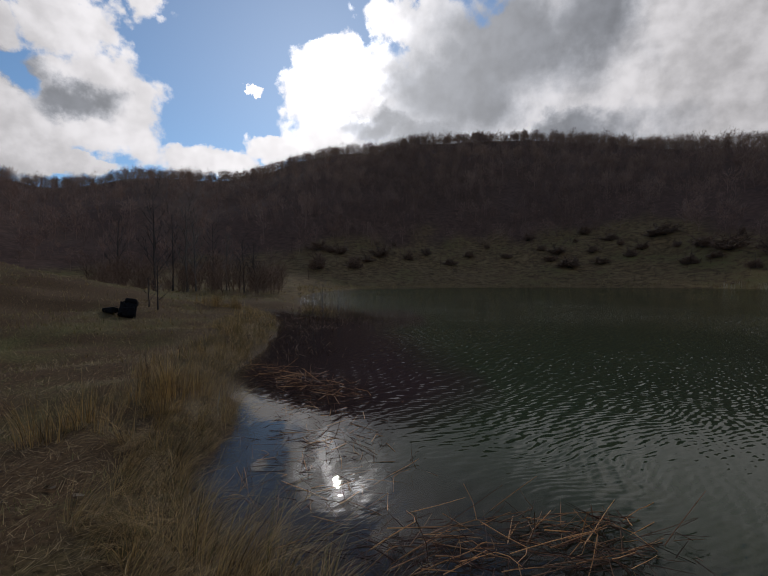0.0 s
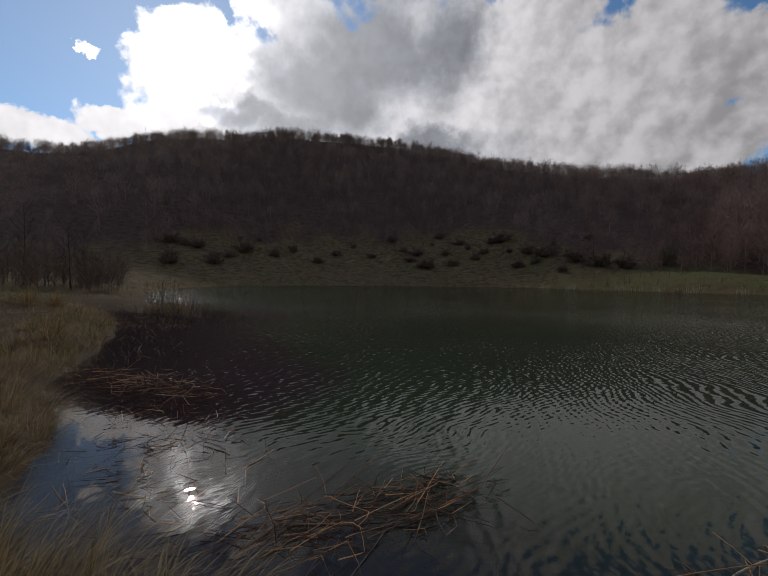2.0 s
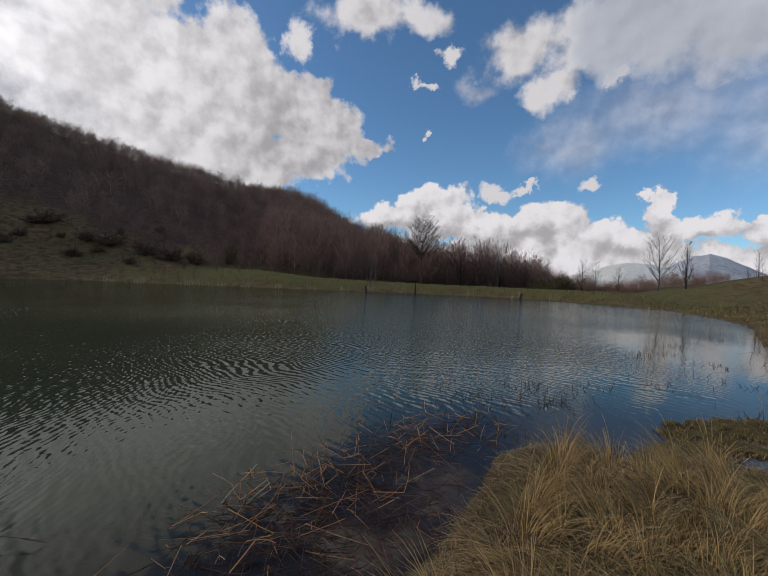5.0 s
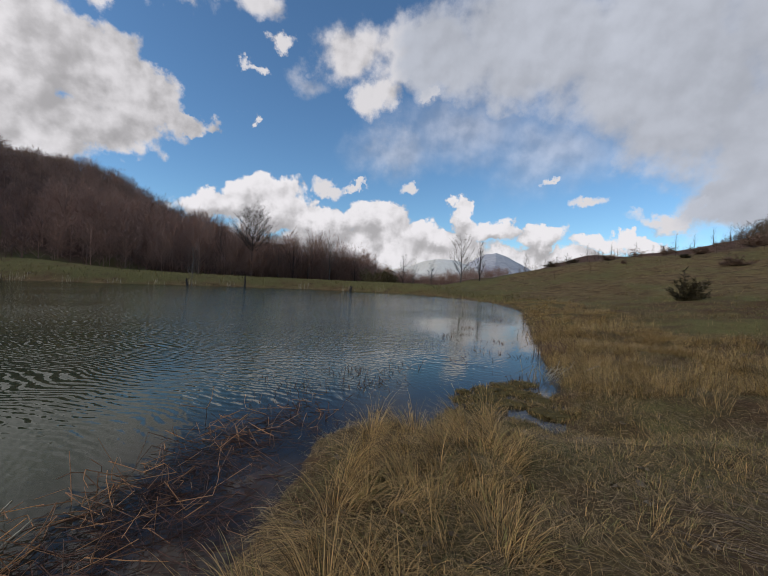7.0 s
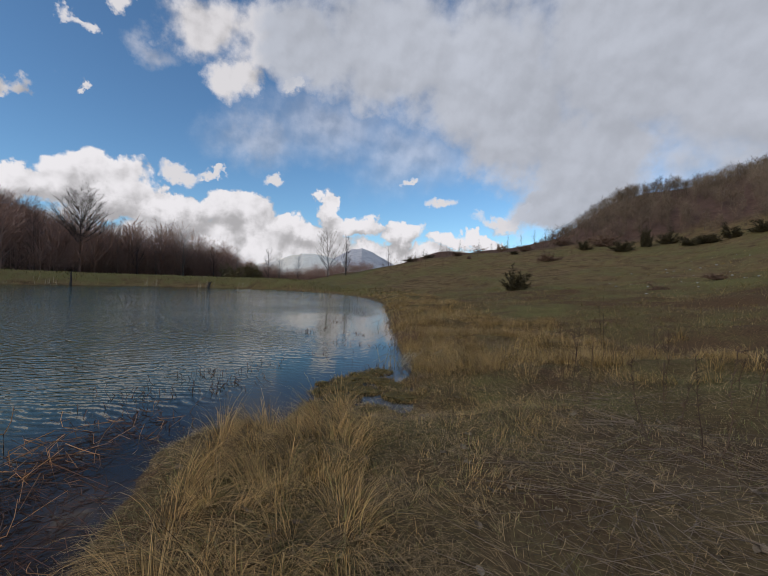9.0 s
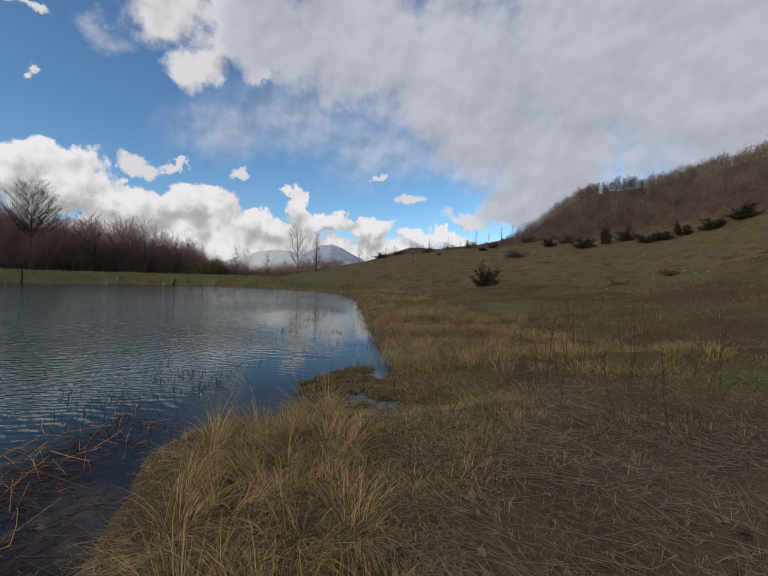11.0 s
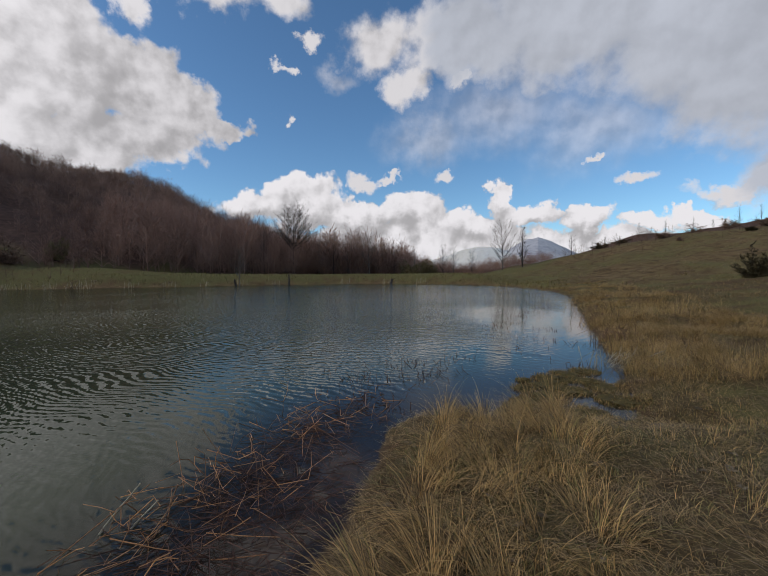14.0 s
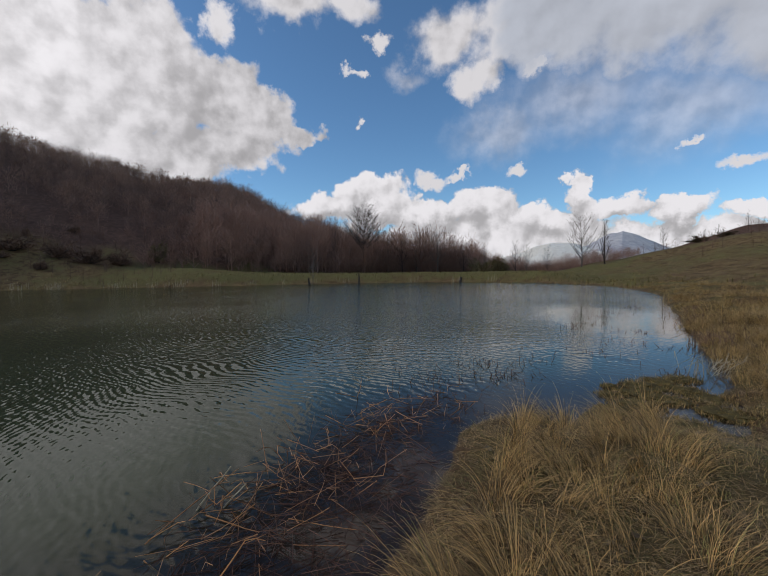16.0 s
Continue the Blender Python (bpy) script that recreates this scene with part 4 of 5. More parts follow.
plant_shrubs("thorn_bush", "bare brown thorn bush on the grassy slope", "bush", "thorn bushes on the meadow", scrubs,
             [(128.0, 104, 4.0, 1.5), (131.0, 108, 5.0, 1.9), (134.0, 110, 5.0, 2.2), (137.0, 100, 4.2, 1.7), (139.8, 78, 4.2, 1.7), (141.5, 104, 6, 3.0), (146.4, 96, 6, 3.0), (129.5, 92, 1.4, 0.8), (152.0, 30, 1.2, 0.5), (157.2, 34, 1.3, 0.5)])
NORTH = [(-9.2, 4.1, 5.0, 1.7), (-6.0, 3.6, 4.6, 1.6), (-9.3, 1.5, 4.2, 2.2), (-4.1, 1.5, 4.0, 2.0), (-0.2, 3.1, 5.4, 2.4), (3.6, 2.7, 3.4, 1.4), (12.0, 3.0, 3.0, 1.0), (23.6, 3.1, 4.6, 1.5), (24.8, 1.3, 6.0, 1.6), (26.6, 5.5, 3.6, 1.4), (29.5, 4.6, 4.0, 1.3), (32.8, 3.4, 3.4, 1.2),
         (35.0, 5.0, 5.5, 1.8), (37.3, 1.5, 3.4, 1.4), (38.6, 3.4, 5.0, 1.7), (40.6, 3.0, 5.5, 1.9), (42.8, 0.9, 2.6, 1.2), (44.5, 2.2, 5.0, 2.0), (47.0, 1.6, 5.2, 2.2), (50.0, 1.4, 5.0, 2.2)]
NORTH += [(gen_b, 1.6 + 3.6 * ((k * 0.618) % 1), 1.6 + 2.2 * ((k * 0.37) % 1), 0.7 + 0.7 * ((k * 0.73) % 1)) for k, gen_b in enumerate([-10, -7.5, -2.2, 1.6, 6.2, 9.5, 14.5, 17.2, 19.8, 21.6, 22.7, 25.6, 27.6, 28.6, 30.6, 31.7, 33.9, 36.2, 39.6, 41.7, 43.6, 45.8])]
plant_shrubs("thorn_bush", "dark bare thorn bush on the slope across the water", "bush", "thorn bushes across the water", scrubs, [(b, at_height(b, e, 78), w * 1.1, h * 1.75) for b, e, w, h in NORTH])
plant_shrubs("willow_bush", "olive-green budding willow bush behind the dam", "bush", "willow bushes", [shrub_parts(6, mottled("willow_buds", (0.09, 0.07, 0.035), (0.28, 0.22, 0.115), 3.0, tone="attribute"), 2600, 0.02)], [(97.0, 97, 6, 4.2), (99.4, 98, 6, 4.6), (54.0, 98, 4, 4.5)])
for ob in junipers + scrubs:
    for o in (*ob.children, ob):
        bpy.data.objects.remove(o)
for ob in [o for o in scene.objects if o.name.startswith("shrub")]:
    for o in (*ob.children, ob):
        bpy.data.objects.remove(o)

# scrub along the foot of the woods, too many to count
gen = np.random.default_rng(5)
b = gen.uniform(-14, 56, 420)
r = np.interp(b, GRID, R_FOOT) + gen.normal(-3, 7, 420)
x, y = r * np.sin(np.radians(b)), r * np.cos(np.radians(b))
SMALL = [grow(gen, 1.0, 10, 0.6, 5, start=0.02, lift=0.7, fork=1, stem=0.012, sides=(3, 2, 1), nodes=4, least=0.006) for _ in range(4)]
scatter("scrub_fringe", "low brown scrub along the foot of the woods", SMALL, np.stack([x, y, land(x, y)], 1), gen.uniform(0.6, 2.4, 420), SCRUB, "scrub", 6)
b = gen.uniform(116, 184, 260)
r = np.interp(b, GRID, R_FOOT) + gen.normal(2, 7, 260)
x, y = r * np.sin(np.radians(b)), r * np.cos(np.radians(b))
scatter("meadow_scrub", "low brown scrub along the top of the meadow", SMALL, np.stack([x, y, land(x, y)], 1), gen.uniform(0.6, 2.6, 260), SCRUB, "scrub", 7)

b = gen.uniform(-36, -14, 130)
r = gen.uniform(33, 50, 130)
x, y = r * np.sin(np.radians(b)), r * np.cos(np.radians(b))
keep = shore_distance(x, y) > 0.5
scatter("bank_thicket", "thicket of bare brown stems on the marshy bank", FINE, np.stack([x, y, land(x, y)], 1)[keep], gen.uniform(1.2, 4.2, 130)[keep], SCRUB, "scrub", 9)
b = gen.uniform(-13, 50, 620)
k = gen.uniform(0.1, 1.0, 620)
r = 76 + (np.interp(b, GRID, R_FOOT) - 76) * k
x, y = r * np.sin(np.radians(b)), r * np.cos(np.radians(b))
scatter("slope_scrub", "small brown tufts and scrub dotted over the far slope", SMALL, np.stack([x, y, land(x, y)], 1), gen.uniform(0.3, 1.7, 620) * (0.6 + 0.6 * k), SCRUB, "scrub", 8)

# ---------------------------------------------------------------- grass


def sow(gen, count, x0, x1, y0, y1):
    x, y = gen.uniform(x0, x1, count), gen.uniform(y0, y1, count)
    z, d, r, b, _, _ = land(x, y, True)
    return x, y, z, d, r, b


def downhill(x, y):
    """Bearing from the land towards the water."""
    e = 0.3
    dx = shore_distance(x + e, y) - shore_distance(x - e, y)
    dy = shore_distance(x, y + e) - shore_distance(x, y - e)
    return np.arctan2(-dx, -dy)


def tussocks(geo, gen, x, y, per, length, spread, lean, bend, toward, green=0.0, width=0.0045, steps=4):
    """Clumps of long blades: centres x, y; toward pulls the heads over to the water."""
    n = len(x)
    cx, cy = np.repeat(x, per), np.repeat(y, per)
    a = gen.uniform(0, 2 * np.pi, n * per)
    q = np.sqrt(gen.uniform(0, 1, n * per)) * np.repeat(gen.uniform(0.6, 1.3, n), per) * spread
    bx, by = cx + np.cos(a) * q, cy + np.sin(a) * q
    z = land(bx, by)
    pull = np.repeat(downhill(x, y), per)
    own = np.pi / 2 - a
    comb = np.repeat(gen.normal(0, 0.55, (n, 2)), per, 0)
    vx, vy = (0.6 * f(own) + toward * f(pull) + comb[:, k] + gen.normal(0, 0.25, n * per) for k, f in enumerate((np.sin, np.cos)))
    way = np.arctan2(vx, vy)
    size = np.repeat(gen.uniform(0.7, 1.2, n), per) * gen.uniform(0.55, 1.15, n * per) * length
    g = (gen.uniform(0, 1, n * per) < np.repeat(np.broadcast_to(green, n), per)) * gen.uniform(0.5, 1.0, n * per)
    blades(geo, np.stack([bx, by, np.maximum(z, -0.05) - 0.01], 1), way, size, gen.uniform(0.7, 1.3, n * per) * width, np.abs(gen.normal(lean, 0.18, n * per)), gen.normal(bend, 0.35, n * per), g, steps)


def mops(geo, gen, x, y, per, length, spread, toward, green=0.0, width=0.0032, droop=1.55, steps=5):
    """Old grass tussocks: upright in the middle, blades that fall outwards round the rim, combed over as one."""
    n = len(x)
    m = n * per
    a, u = gen.uniform(0, 2 * np.pi, m), np.sqrt(gen.uniform(0, 1, m))
    q = u * np.repeat(gen.uniform(0.7, 1.25, n), per) * spread
    bx, by = np.repeat(x, per) + np.cos(a) * q, np.repeat(y, per) + np.sin(a) * q
    pull = np.repeat(downhill(x, y), per)
    comb = np.repeat(gen.normal(0, 0.6, (n, 2)), per, 0)
    vx = 0.75 * u * np.cos(a) + toward * np.sin(pull) + comb[:, 0] + gen.normal(0, 0.3, m)
    vy = 0.75 * u * np.sin(a) + toward * np.cos(pull) + comb[:, 1] + gen.normal(0, 0.3, m)
    size = np.repeat(gen.uniform(0.65, 1.25, n), per) * gen.uniform(0.45, 1.15, m) * length
    g = (gen.uniform(0, 1, m) < np.repeat(np.broadcast_to(green, n), per)) * gen.uniform(0.5, 1.0, m)
    lean = np.abs(0.15 + 0.65 * u + gen.normal(0, 0.18, m))
    blades(geo, np.stack([bx, by, np.maximum(land(bx, by), -0.05) - 0.01], 1), np.arctan2(vx, vy), size, gen.uniform(0.6, 1.3, m) * width, lean, gen.normal(droop, 0.45, m), g, steps)


def spaced(x, y, gap, most):
    """Picks points in turn that keep a distance from all those picked before."""
    kept = []
    for k in range(len(x)):
        if len(kept) < most and all((x[k] - x[i]) ** 2 + (y[k] - y[i]) ** 2 > gap * gap for i in kept):
            kept.append(k)
    return x[kept], y[kept]


gen = np.random.default_rng(21)
geo = Geo()
# long tussocks beside the reed mat
x, y, z, d, r, b = sow(gen, 2600, 1.3, 5.2, -2.3, 0.6)
front = (d > 0.46) & (d < 1.8 + 0.25 * waves(x, y, 23, 0.8)) & (x > 2.0) & (x < 4.95) & (y > -1.0 - 0.28 * x)
x, y = spaced(x[front], y[front], 0.24, 110)
edge = shore_distance(x, y) < 0.85
mops(geo, gen, x[edge], y[edge], 135, 0.52, 0.10, 0.5, 0.1, 0.0042, 1.7)
mops(geo, gen, x[~edge], y[~edge], 115, 0.46, 0.13, 0.25, 0.12, 0.004, 1.9)
# lower, flattened tufts behind them and across the marshy flat
x, y, z, d, r, b = sow(gen, 2400, 2.0, 6.6, -4.4, -1.0)
low = (d > 0.35) & (d < 2.6) & (z > 0.03) & (gen.uniform(0, 1, len(x)) < np.clip(0.45 + 0.6 * waves(x, y, 19, 1.2), 0.1, 1))
x, y = spaced(x[low], y[low], 0.17, 190)
mops(geo, gen, x, y, 46, 0.19, 0.17, 0.2, 0.25, 0.0032, 1.5, 4)
tagged(new("tall_grass", geo.mesh("tall_grass", GRASS)), "long straw-yellow grass tussocks drooping over the water's edge", "grass", kind="stuff")

# the marshy bank on the other side of the pool
olive = Geo()
x, y, z, d, r, b = sow(gen, 3600, -4.2, 0.2, 1.9, 9.5)
front = (d > 0.06) & (d < 0.8 + 0.35 * waves(x, y, 24, 1.3))
x, y = spaced(x[front], y[front], 0.23, 190)
mops(olive, gen, x, y, 120, 0.56, 0.13, 0.7, 0.14, 0.0036, 1.6)
x, y, z, d, r, b = sow(gen, 2200, -9, -2.2, 8.5, 22)
sedge = (d > 0.1) & (d < 1.7 + 0.8 * waves(x, y, 13, 4))
mops(olive, gen, x[sedge][:330], y[sedge][:330], 34, 0.42, 0.24, 0.3, 0.25, 0.0075, 1.1, 3)
for cx, cy, size in ((-2.9, 5.5, 0.62), (-2.6, 5.9, 0.62), (-3.15, 4.7, 0.55), (-7.6, 19.6, 0.8), (-7.1, 19.9, 0.8), (-8.1, 19.3, 0.75), (-3.6, 7.2, 0.5)):
    q = gen.normal(0, 0.22, (6, 2))
    tussocks(olive, gen, cx + q[:, 0], cy + q[:, 1], 46, size, 0.14, 0.18, 0.5, 0.1, 0.0, 0.005, 4)
tagged(new("bank_sedge", olive.mesh("bank_sedge", OLIVE)), "olive-brown dry sedge hanging over the marshy bank", "grass", kind="stuff")

# rusty sedge beyond the marshy flat, thick near the water and thinning up the meadow
geo = Geo()
x, y, z, d, r, b = sow(gen, 5200, 2.6, 15, -13, -3.9)
near = (d > 0.08) & (r < 15.5) & (y < -4.0 - 0.9 * np.maximum(5.5 - x, 0) + 0.4 * waves(x, y, 28, 1.6)) & (gen.uniform(0, 1, len(x)) < np.clip(1.15 - d / 5.2 + 0.8 * waves(x, y, 12, 2.2), 0, 1) * np.clip((11.8 - r * (b > 141)) / 3, 0, 1))
x, y = x[near][:760], y[near][:760]
mops(geo, gen, x, y, 54, 0.40, 0.19, 0.2, 0.1, 0.0050, 1.9, 3)
x, y, z, d, r, b = sow(gen, 6000, 10, 40, -30, -5)
sedge = (d > 0.1) & (r > 14) & (d < 3.0 + 0.06 * r + 1.6 * waves(x, y, 12, 5)) & (gen.uniform(0, 1, len(x)) < np.clip((15 / r) ** 1.5, 0.1, 1))
x, y = x[sedge][:520], y[sedge][:520]
mops(geo, gen, x, y, 36, 0.5, 0.34, 0.2, 0.12, 0.010, 1.4, 3)
tagged(new("sedge", geo.mesh("sedge", SEDGE)), "rusty golden-brown dry sedge along the bank", "grass", kind="stuff")

# matted dead thatch close by, combed flat in swathes, with short live blades between
geo = Geo()
n = 185000
q = 0.15 + 10.5 * gen.uniform(0, 1, n) ** 1.7
a = np.where((q < 2.0) & (gen.uniform(0, 1, n) < 0.4), gen.uniform(-180, 180, n), np.where(gen.uniform(0, 1, n) < 0.72, gen.uniform(88, 180, n), gen.uniform(-80, -5, n)))
x, y = 0.3 + q * np.sin(np.radians(a)), 0.2 + q * np.cos(np.radians(a))
z, d, r, b, _, _ = land(x, y, True)
live = np.clip(0.16 + 0.5 * waves(x, y, 14, 1.3) + 0.3 * waves(x, y, 15, 0.4), 0.02, 0.7)
bare = np.clip(0.35 + 0.9 * waves(x, y, 16, 0.9) + 0.5 * waves(x, y, 26, 0.3) + 0.9 * np.exp(-((x - 1.4) / 1.0) ** 2 - ((y + 2.9) / 1.2) ** 2), 0, 1)
keep = (d > 0.04) & (gen.uniform(0, 1, n) > 0.58 * bare)
x, y, z, r, live = (v[keep] for v in (x, y, z, r, live))
n = len(x)
g = (gen.uniform(0, 1, n) < live) * gen.uniform(0.4, 1, n)
flat = gen.uniform(0, 1, n) < np.where(g > 0, 0.3, 0.86)
swathe = 3.0 * waves(x, y, 27, 0.9) + gen.normal(0, 0.75, n)
blades(geo, np.stack([x, y, z + np.where(flat, gen.uniform(0, 0.03, n), -0.004)], 1), np.where(flat, swathe, gen.uniform(0, 2 * np.pi, n)), np.where(flat, gen.uniform(0.05, 0.19, n), gen.uniform(0.03, 0.09, n)) * (1 + 0.04 * r), gen.uniform(0.0015, 0.0038, n) * (1 + 0.1 * r),
       np.where(flat, gen.uniform(1.2, 1.6, n), gen.uniform(0.1, 0.8, n)), np.where(flat, gen.normal(0.05, 0.22, n), gen.uniform(0, 0.9, n)), g, 2)
tagged(new("short_grass", geo.mesh("short_grass", THATCH)), "short matted grass and dead thatch on the bank", "grass", kind="stuff")

geo = Geo()
n = 260000
q = 9.0 * (95 / 9.0) ** gen.uniform(0, 1, n)
a = np.where(gen.uniform(0, 1, n) < 0.6, gen.uniform(104, 186, n), gen.uniform(-75, -12, n))
x, y = q * np.sin(np.radians(a)), q * np.cos(np.radians(a))
z, d, r, b, r1, _ = land(x, y, True)
keep = (d > 0.3) & (r < r1 + 5) & (gen.uniform(0, 1, n) < np.clip(0.55 + 0.5 * waves(x, y, 17, 6), 0.1, 1))
x, y, z, r, d = (v[keep] for v in (x, y, z, r, d))
n = len(x)
g = (gen.uniform(0, 1, n) < np.clip(0.3 + 0.5 * waves(x, y, 18, 9) - (d < 4) * 0.3, 0.05, 0.8)) * gen.uniform(0.4, 1, n)
blades(geo, np.stack([x, y, z - 0.01], 1), gen.uniform(0, 2 * np.pi, n), gen.uniform(0.05, 0.17, n) * (1 + 0.012 * r), 0.0009 * r * gen.uniform(0.7, 1.3, n), gen.uniform(0.3, 1.35, n), gen.uniform(0, 0.8, n), g, 1)
tagged(new("meadow_grass", geo.mesh("meadow_grass", MEADOW)), "patchy green and straw-coloured meadow grass", "grass", kind="stuff")

# grass on the dam and the far banks
geo = Geo()
n = 60000
k = gen.integers(0, len(SHORE), n)
x, y = SHORE[k, 0] + gen.normal(0, 4, n), SHORE[k, 1] + gen.normal(0, 4, n)
z, d, r, b, r1, _ = land(x, y, True)
keep = (d > 0.05) & (r > 40) & (b > -12)
x, y, z, d, b = (v[keep] for v in (x, y, z, d, b))
n = len(x)
g = (gen.uniform(0, 1, n) < np.where((b > 46) & (d > 0.6), 0.95, 0.2)) * gen.uniform(0.5, 1, n)
blades(geo, np.stack([x, y, z - 0.02], 1), gen.uniform(0, 2 * np.pi, n), gen.uniform(0.15, 0.4, n), gen.uniform(0.05, 0.11, n), gen.uniform(0.05, 0.7, n), gen.uniform(0, 0.6, n), g, 2)
tagged(new("dam_grass", geo.mesh("dam_grass", MEADOW)), "green grass on the low dam and far bank", "grass", kind="stuff")

# ---------------------------------------------------------------- reeds


def stalk_mesh(seed, length, bent):
    """One dead reed: a thin tapered stem with a kink, lying along x."""
    gen = np.random.default_rng(seed)
    geo = Geo()
    k = 5
    t = np.linspace(0, 1, k)
    p = np.stack([t * length, np.cumsum(gen.normal(0, 0.006, k)) * length, np.cumsum(gen.normal(0, 0.006, k)) * length], 1)
    if bent:
        # snapped over at a joint
        side = gen.choice([-1, 1])
        p[3:] = p[2] + length * bent * np.array([[0.04, 0.2 * side, -0.05], [0.02, 0.42 * side, -0.14]])
    rad = 0.0038 * (1 - 0.4 * t)
    prisms(geo, p[:-1], p[1:], rad[:-1], rad[1:], 4, 0.5)
    return geo.mesh("reed", REED)


REEDS = [stalk_mesh(s, gen.uniform(0.24, 0.72), (0, 0.7, 0, 0, 1.0, 0, -0.6, 0.9)[s % 8]) for s in range(18)]


def reed_mat(name, label, spine, width, count, lift, seed, head=None, pitch=0.34):
    """A mat of fallen reeds: stems that cross each other along a line in plan, half sunk."""
    gen = np.random.default_rng(seed)
    root = tagged(new(name), label, "reeds")
    p = np.array(spine, float)
    root.location = (p[0, 0], p[0, 1], 0)
    t = gen.uniform(0, len(p) - 1, count)
    i = np.minimum(t.astype(int), len(p) - 2)
    at = p[i] + (p[i + 1] - p[i]) * (t - i)[:, None] + gen.normal(0, width, (count, 2))
    clump = gen.integers(0, 12, count)
    main = gen.uniform(0, 2 * np.pi, 12)
    for n in range(count):
        ob = part("reed", REEDS[gen.integers(0, len(REEDS))], None, root)
        yaw = main[clump[n]] + gen.normal(0, 0.9) if head is None else head + gen.normal(0, 0.45)
        ob.matrix_basis = Matrix.Translation((at[n, 0] - p[0, 0], at[n, 1] - p[0, 1], max(abs(gen.normal(0.0, lift)), 0.004) - 0.012)) @ Euler((gen.uniform(0, 6), gen.normal(-0.3 * pitch, pitch), yaw)).to_matrix().to_4x4() @ Matrix.Translation((-0.2, 0, 0)) @ Matrix.Scale(gen.uniform(0.55, 1.15), 4)
    return root


reed_mat("reed_mat", "tangled mat of reddish-brown dead reeds lying in shallow water", [(2.4, 1.5), (2.9, 1.45), (3.3, 1.15), (3.9, 1.1), (4.5, 0.75), (4.9, 0.55), (5.6, -0.1)], 0.29, 299, 0.09, 1)
reed_mat("reed_heap", "low heap of orange-brown dead reeds floating by the bank", [(-2.2, 8.4), (-1.7, 7.8), (-1.0, 7.2), (-0.3, 6.6)], 0.21, 230, 0.10, 2, head=-0.6, pitch=0.2)
reed_mat("reed_drift", "thin drift of brown dead reeds floating near the shore", [(0.1, 3.1), (0.9, 3.2), (1.5, 3.1), (2.1, 3.3)], 0.19, 150, 0.05, 3, head=0.35, pitch=0.2)
reed_mat("reed_litter", "scattered dead reeds and broken stems on calm water", [(-1.0, 3.6), (-0.5, 4.2), (-0.4, 5.2), (-0.9, 6.4)], 0.42, 190, 0.012, 4, pitch=0.06)


def sunk_litter(name, label, spine, width, count, seed, mat=None):
    """Fine rotten stems that lie in and just under the surface below a mat."""
    gen = np.random.default_rng(seed)
    geo = Geo()
    p = np.array(spine, float)
    t = gen.uniform(0, len(p) - 1, count)
    i = np.minimum(t.astype(int), len(p) - 2)
    at = p[i] + (p[i + 1] - p[i]) * (t - i)[:, None] + gen.normal(0, width, (count, 2))
    a, long = gen.uniform(0, 2 * np.pi, count), gen.uniform(0.1, 0.36, count)
    z = gen.uniform(-0.02, 0.07, count)
    p0 = np.stack([at[:, 0], at[:, 1], z], 1)
    p1 = p0 + np.stack([np.cos(a) * long, np.sin(a) * long, gen.normal(0, 0.05, count)], 1)
    prisms(geo, p0, p1, 0.0032, 0.0015, 3, gen.uniform(0, 1, count))
    return tagged(new(name, geo.mesh(name, mat or ROTTEN)), label, "reeds", kind="stuff")


ROTTEN = mottled("rotten_stem", (0.035, 0.018, 0.014), (0.19, 0.10, 0.07), 5.0, tone="attribute")
sunk_litter("mat_litter", "rotten reed stems sunk below the tangled mat", [(2.2, 1.35), (3.0, 1.15), (3.7, 0.9), (4.5, 0.6), (5.4, 0.0)], 0.24, 800, 5)
sunk_litter("shallow_litter", "rotten scraps lying in the muddy shallows beside the tussocks", [(2.4, 0.75), (2.9, 0.6), (3.4, 0.4), (3.9, 0.25)], 0.16, 240, 16)
sunk_litter("drift_litter", "rotten stems floating among the dead reeds", [(-0.2, 3.1), (0.9, 3.1), (2.0, 3.2)], 0.16, 260, 6)
sunk_litter("pool_litter", "rotten stems and scraps floating on the calm pool", [(-0.9, 3.5), (-0.5, 4.2), (-0.5, 5.2), (-1.0, 6.4)], 0.42, 150, 15)
sunk_litter("heap_litter", "rotten stems floating round the reed heap", [(-2.6, 8.8), (-1.9, 7.9), (-1.1, 7.2), (-0.3, 6.6)], 0.3, 380, 7)


sunk_litter("spit_drift", "brown drift litter washed up along the muddy spit", [(-6.2, 23.2), (-4.6, 20.9), (-3.0, 19.3), (-1.6, 18.3), (-3.6, 17.2), (-4.6, 19.2)], 0.5, 700, 8)


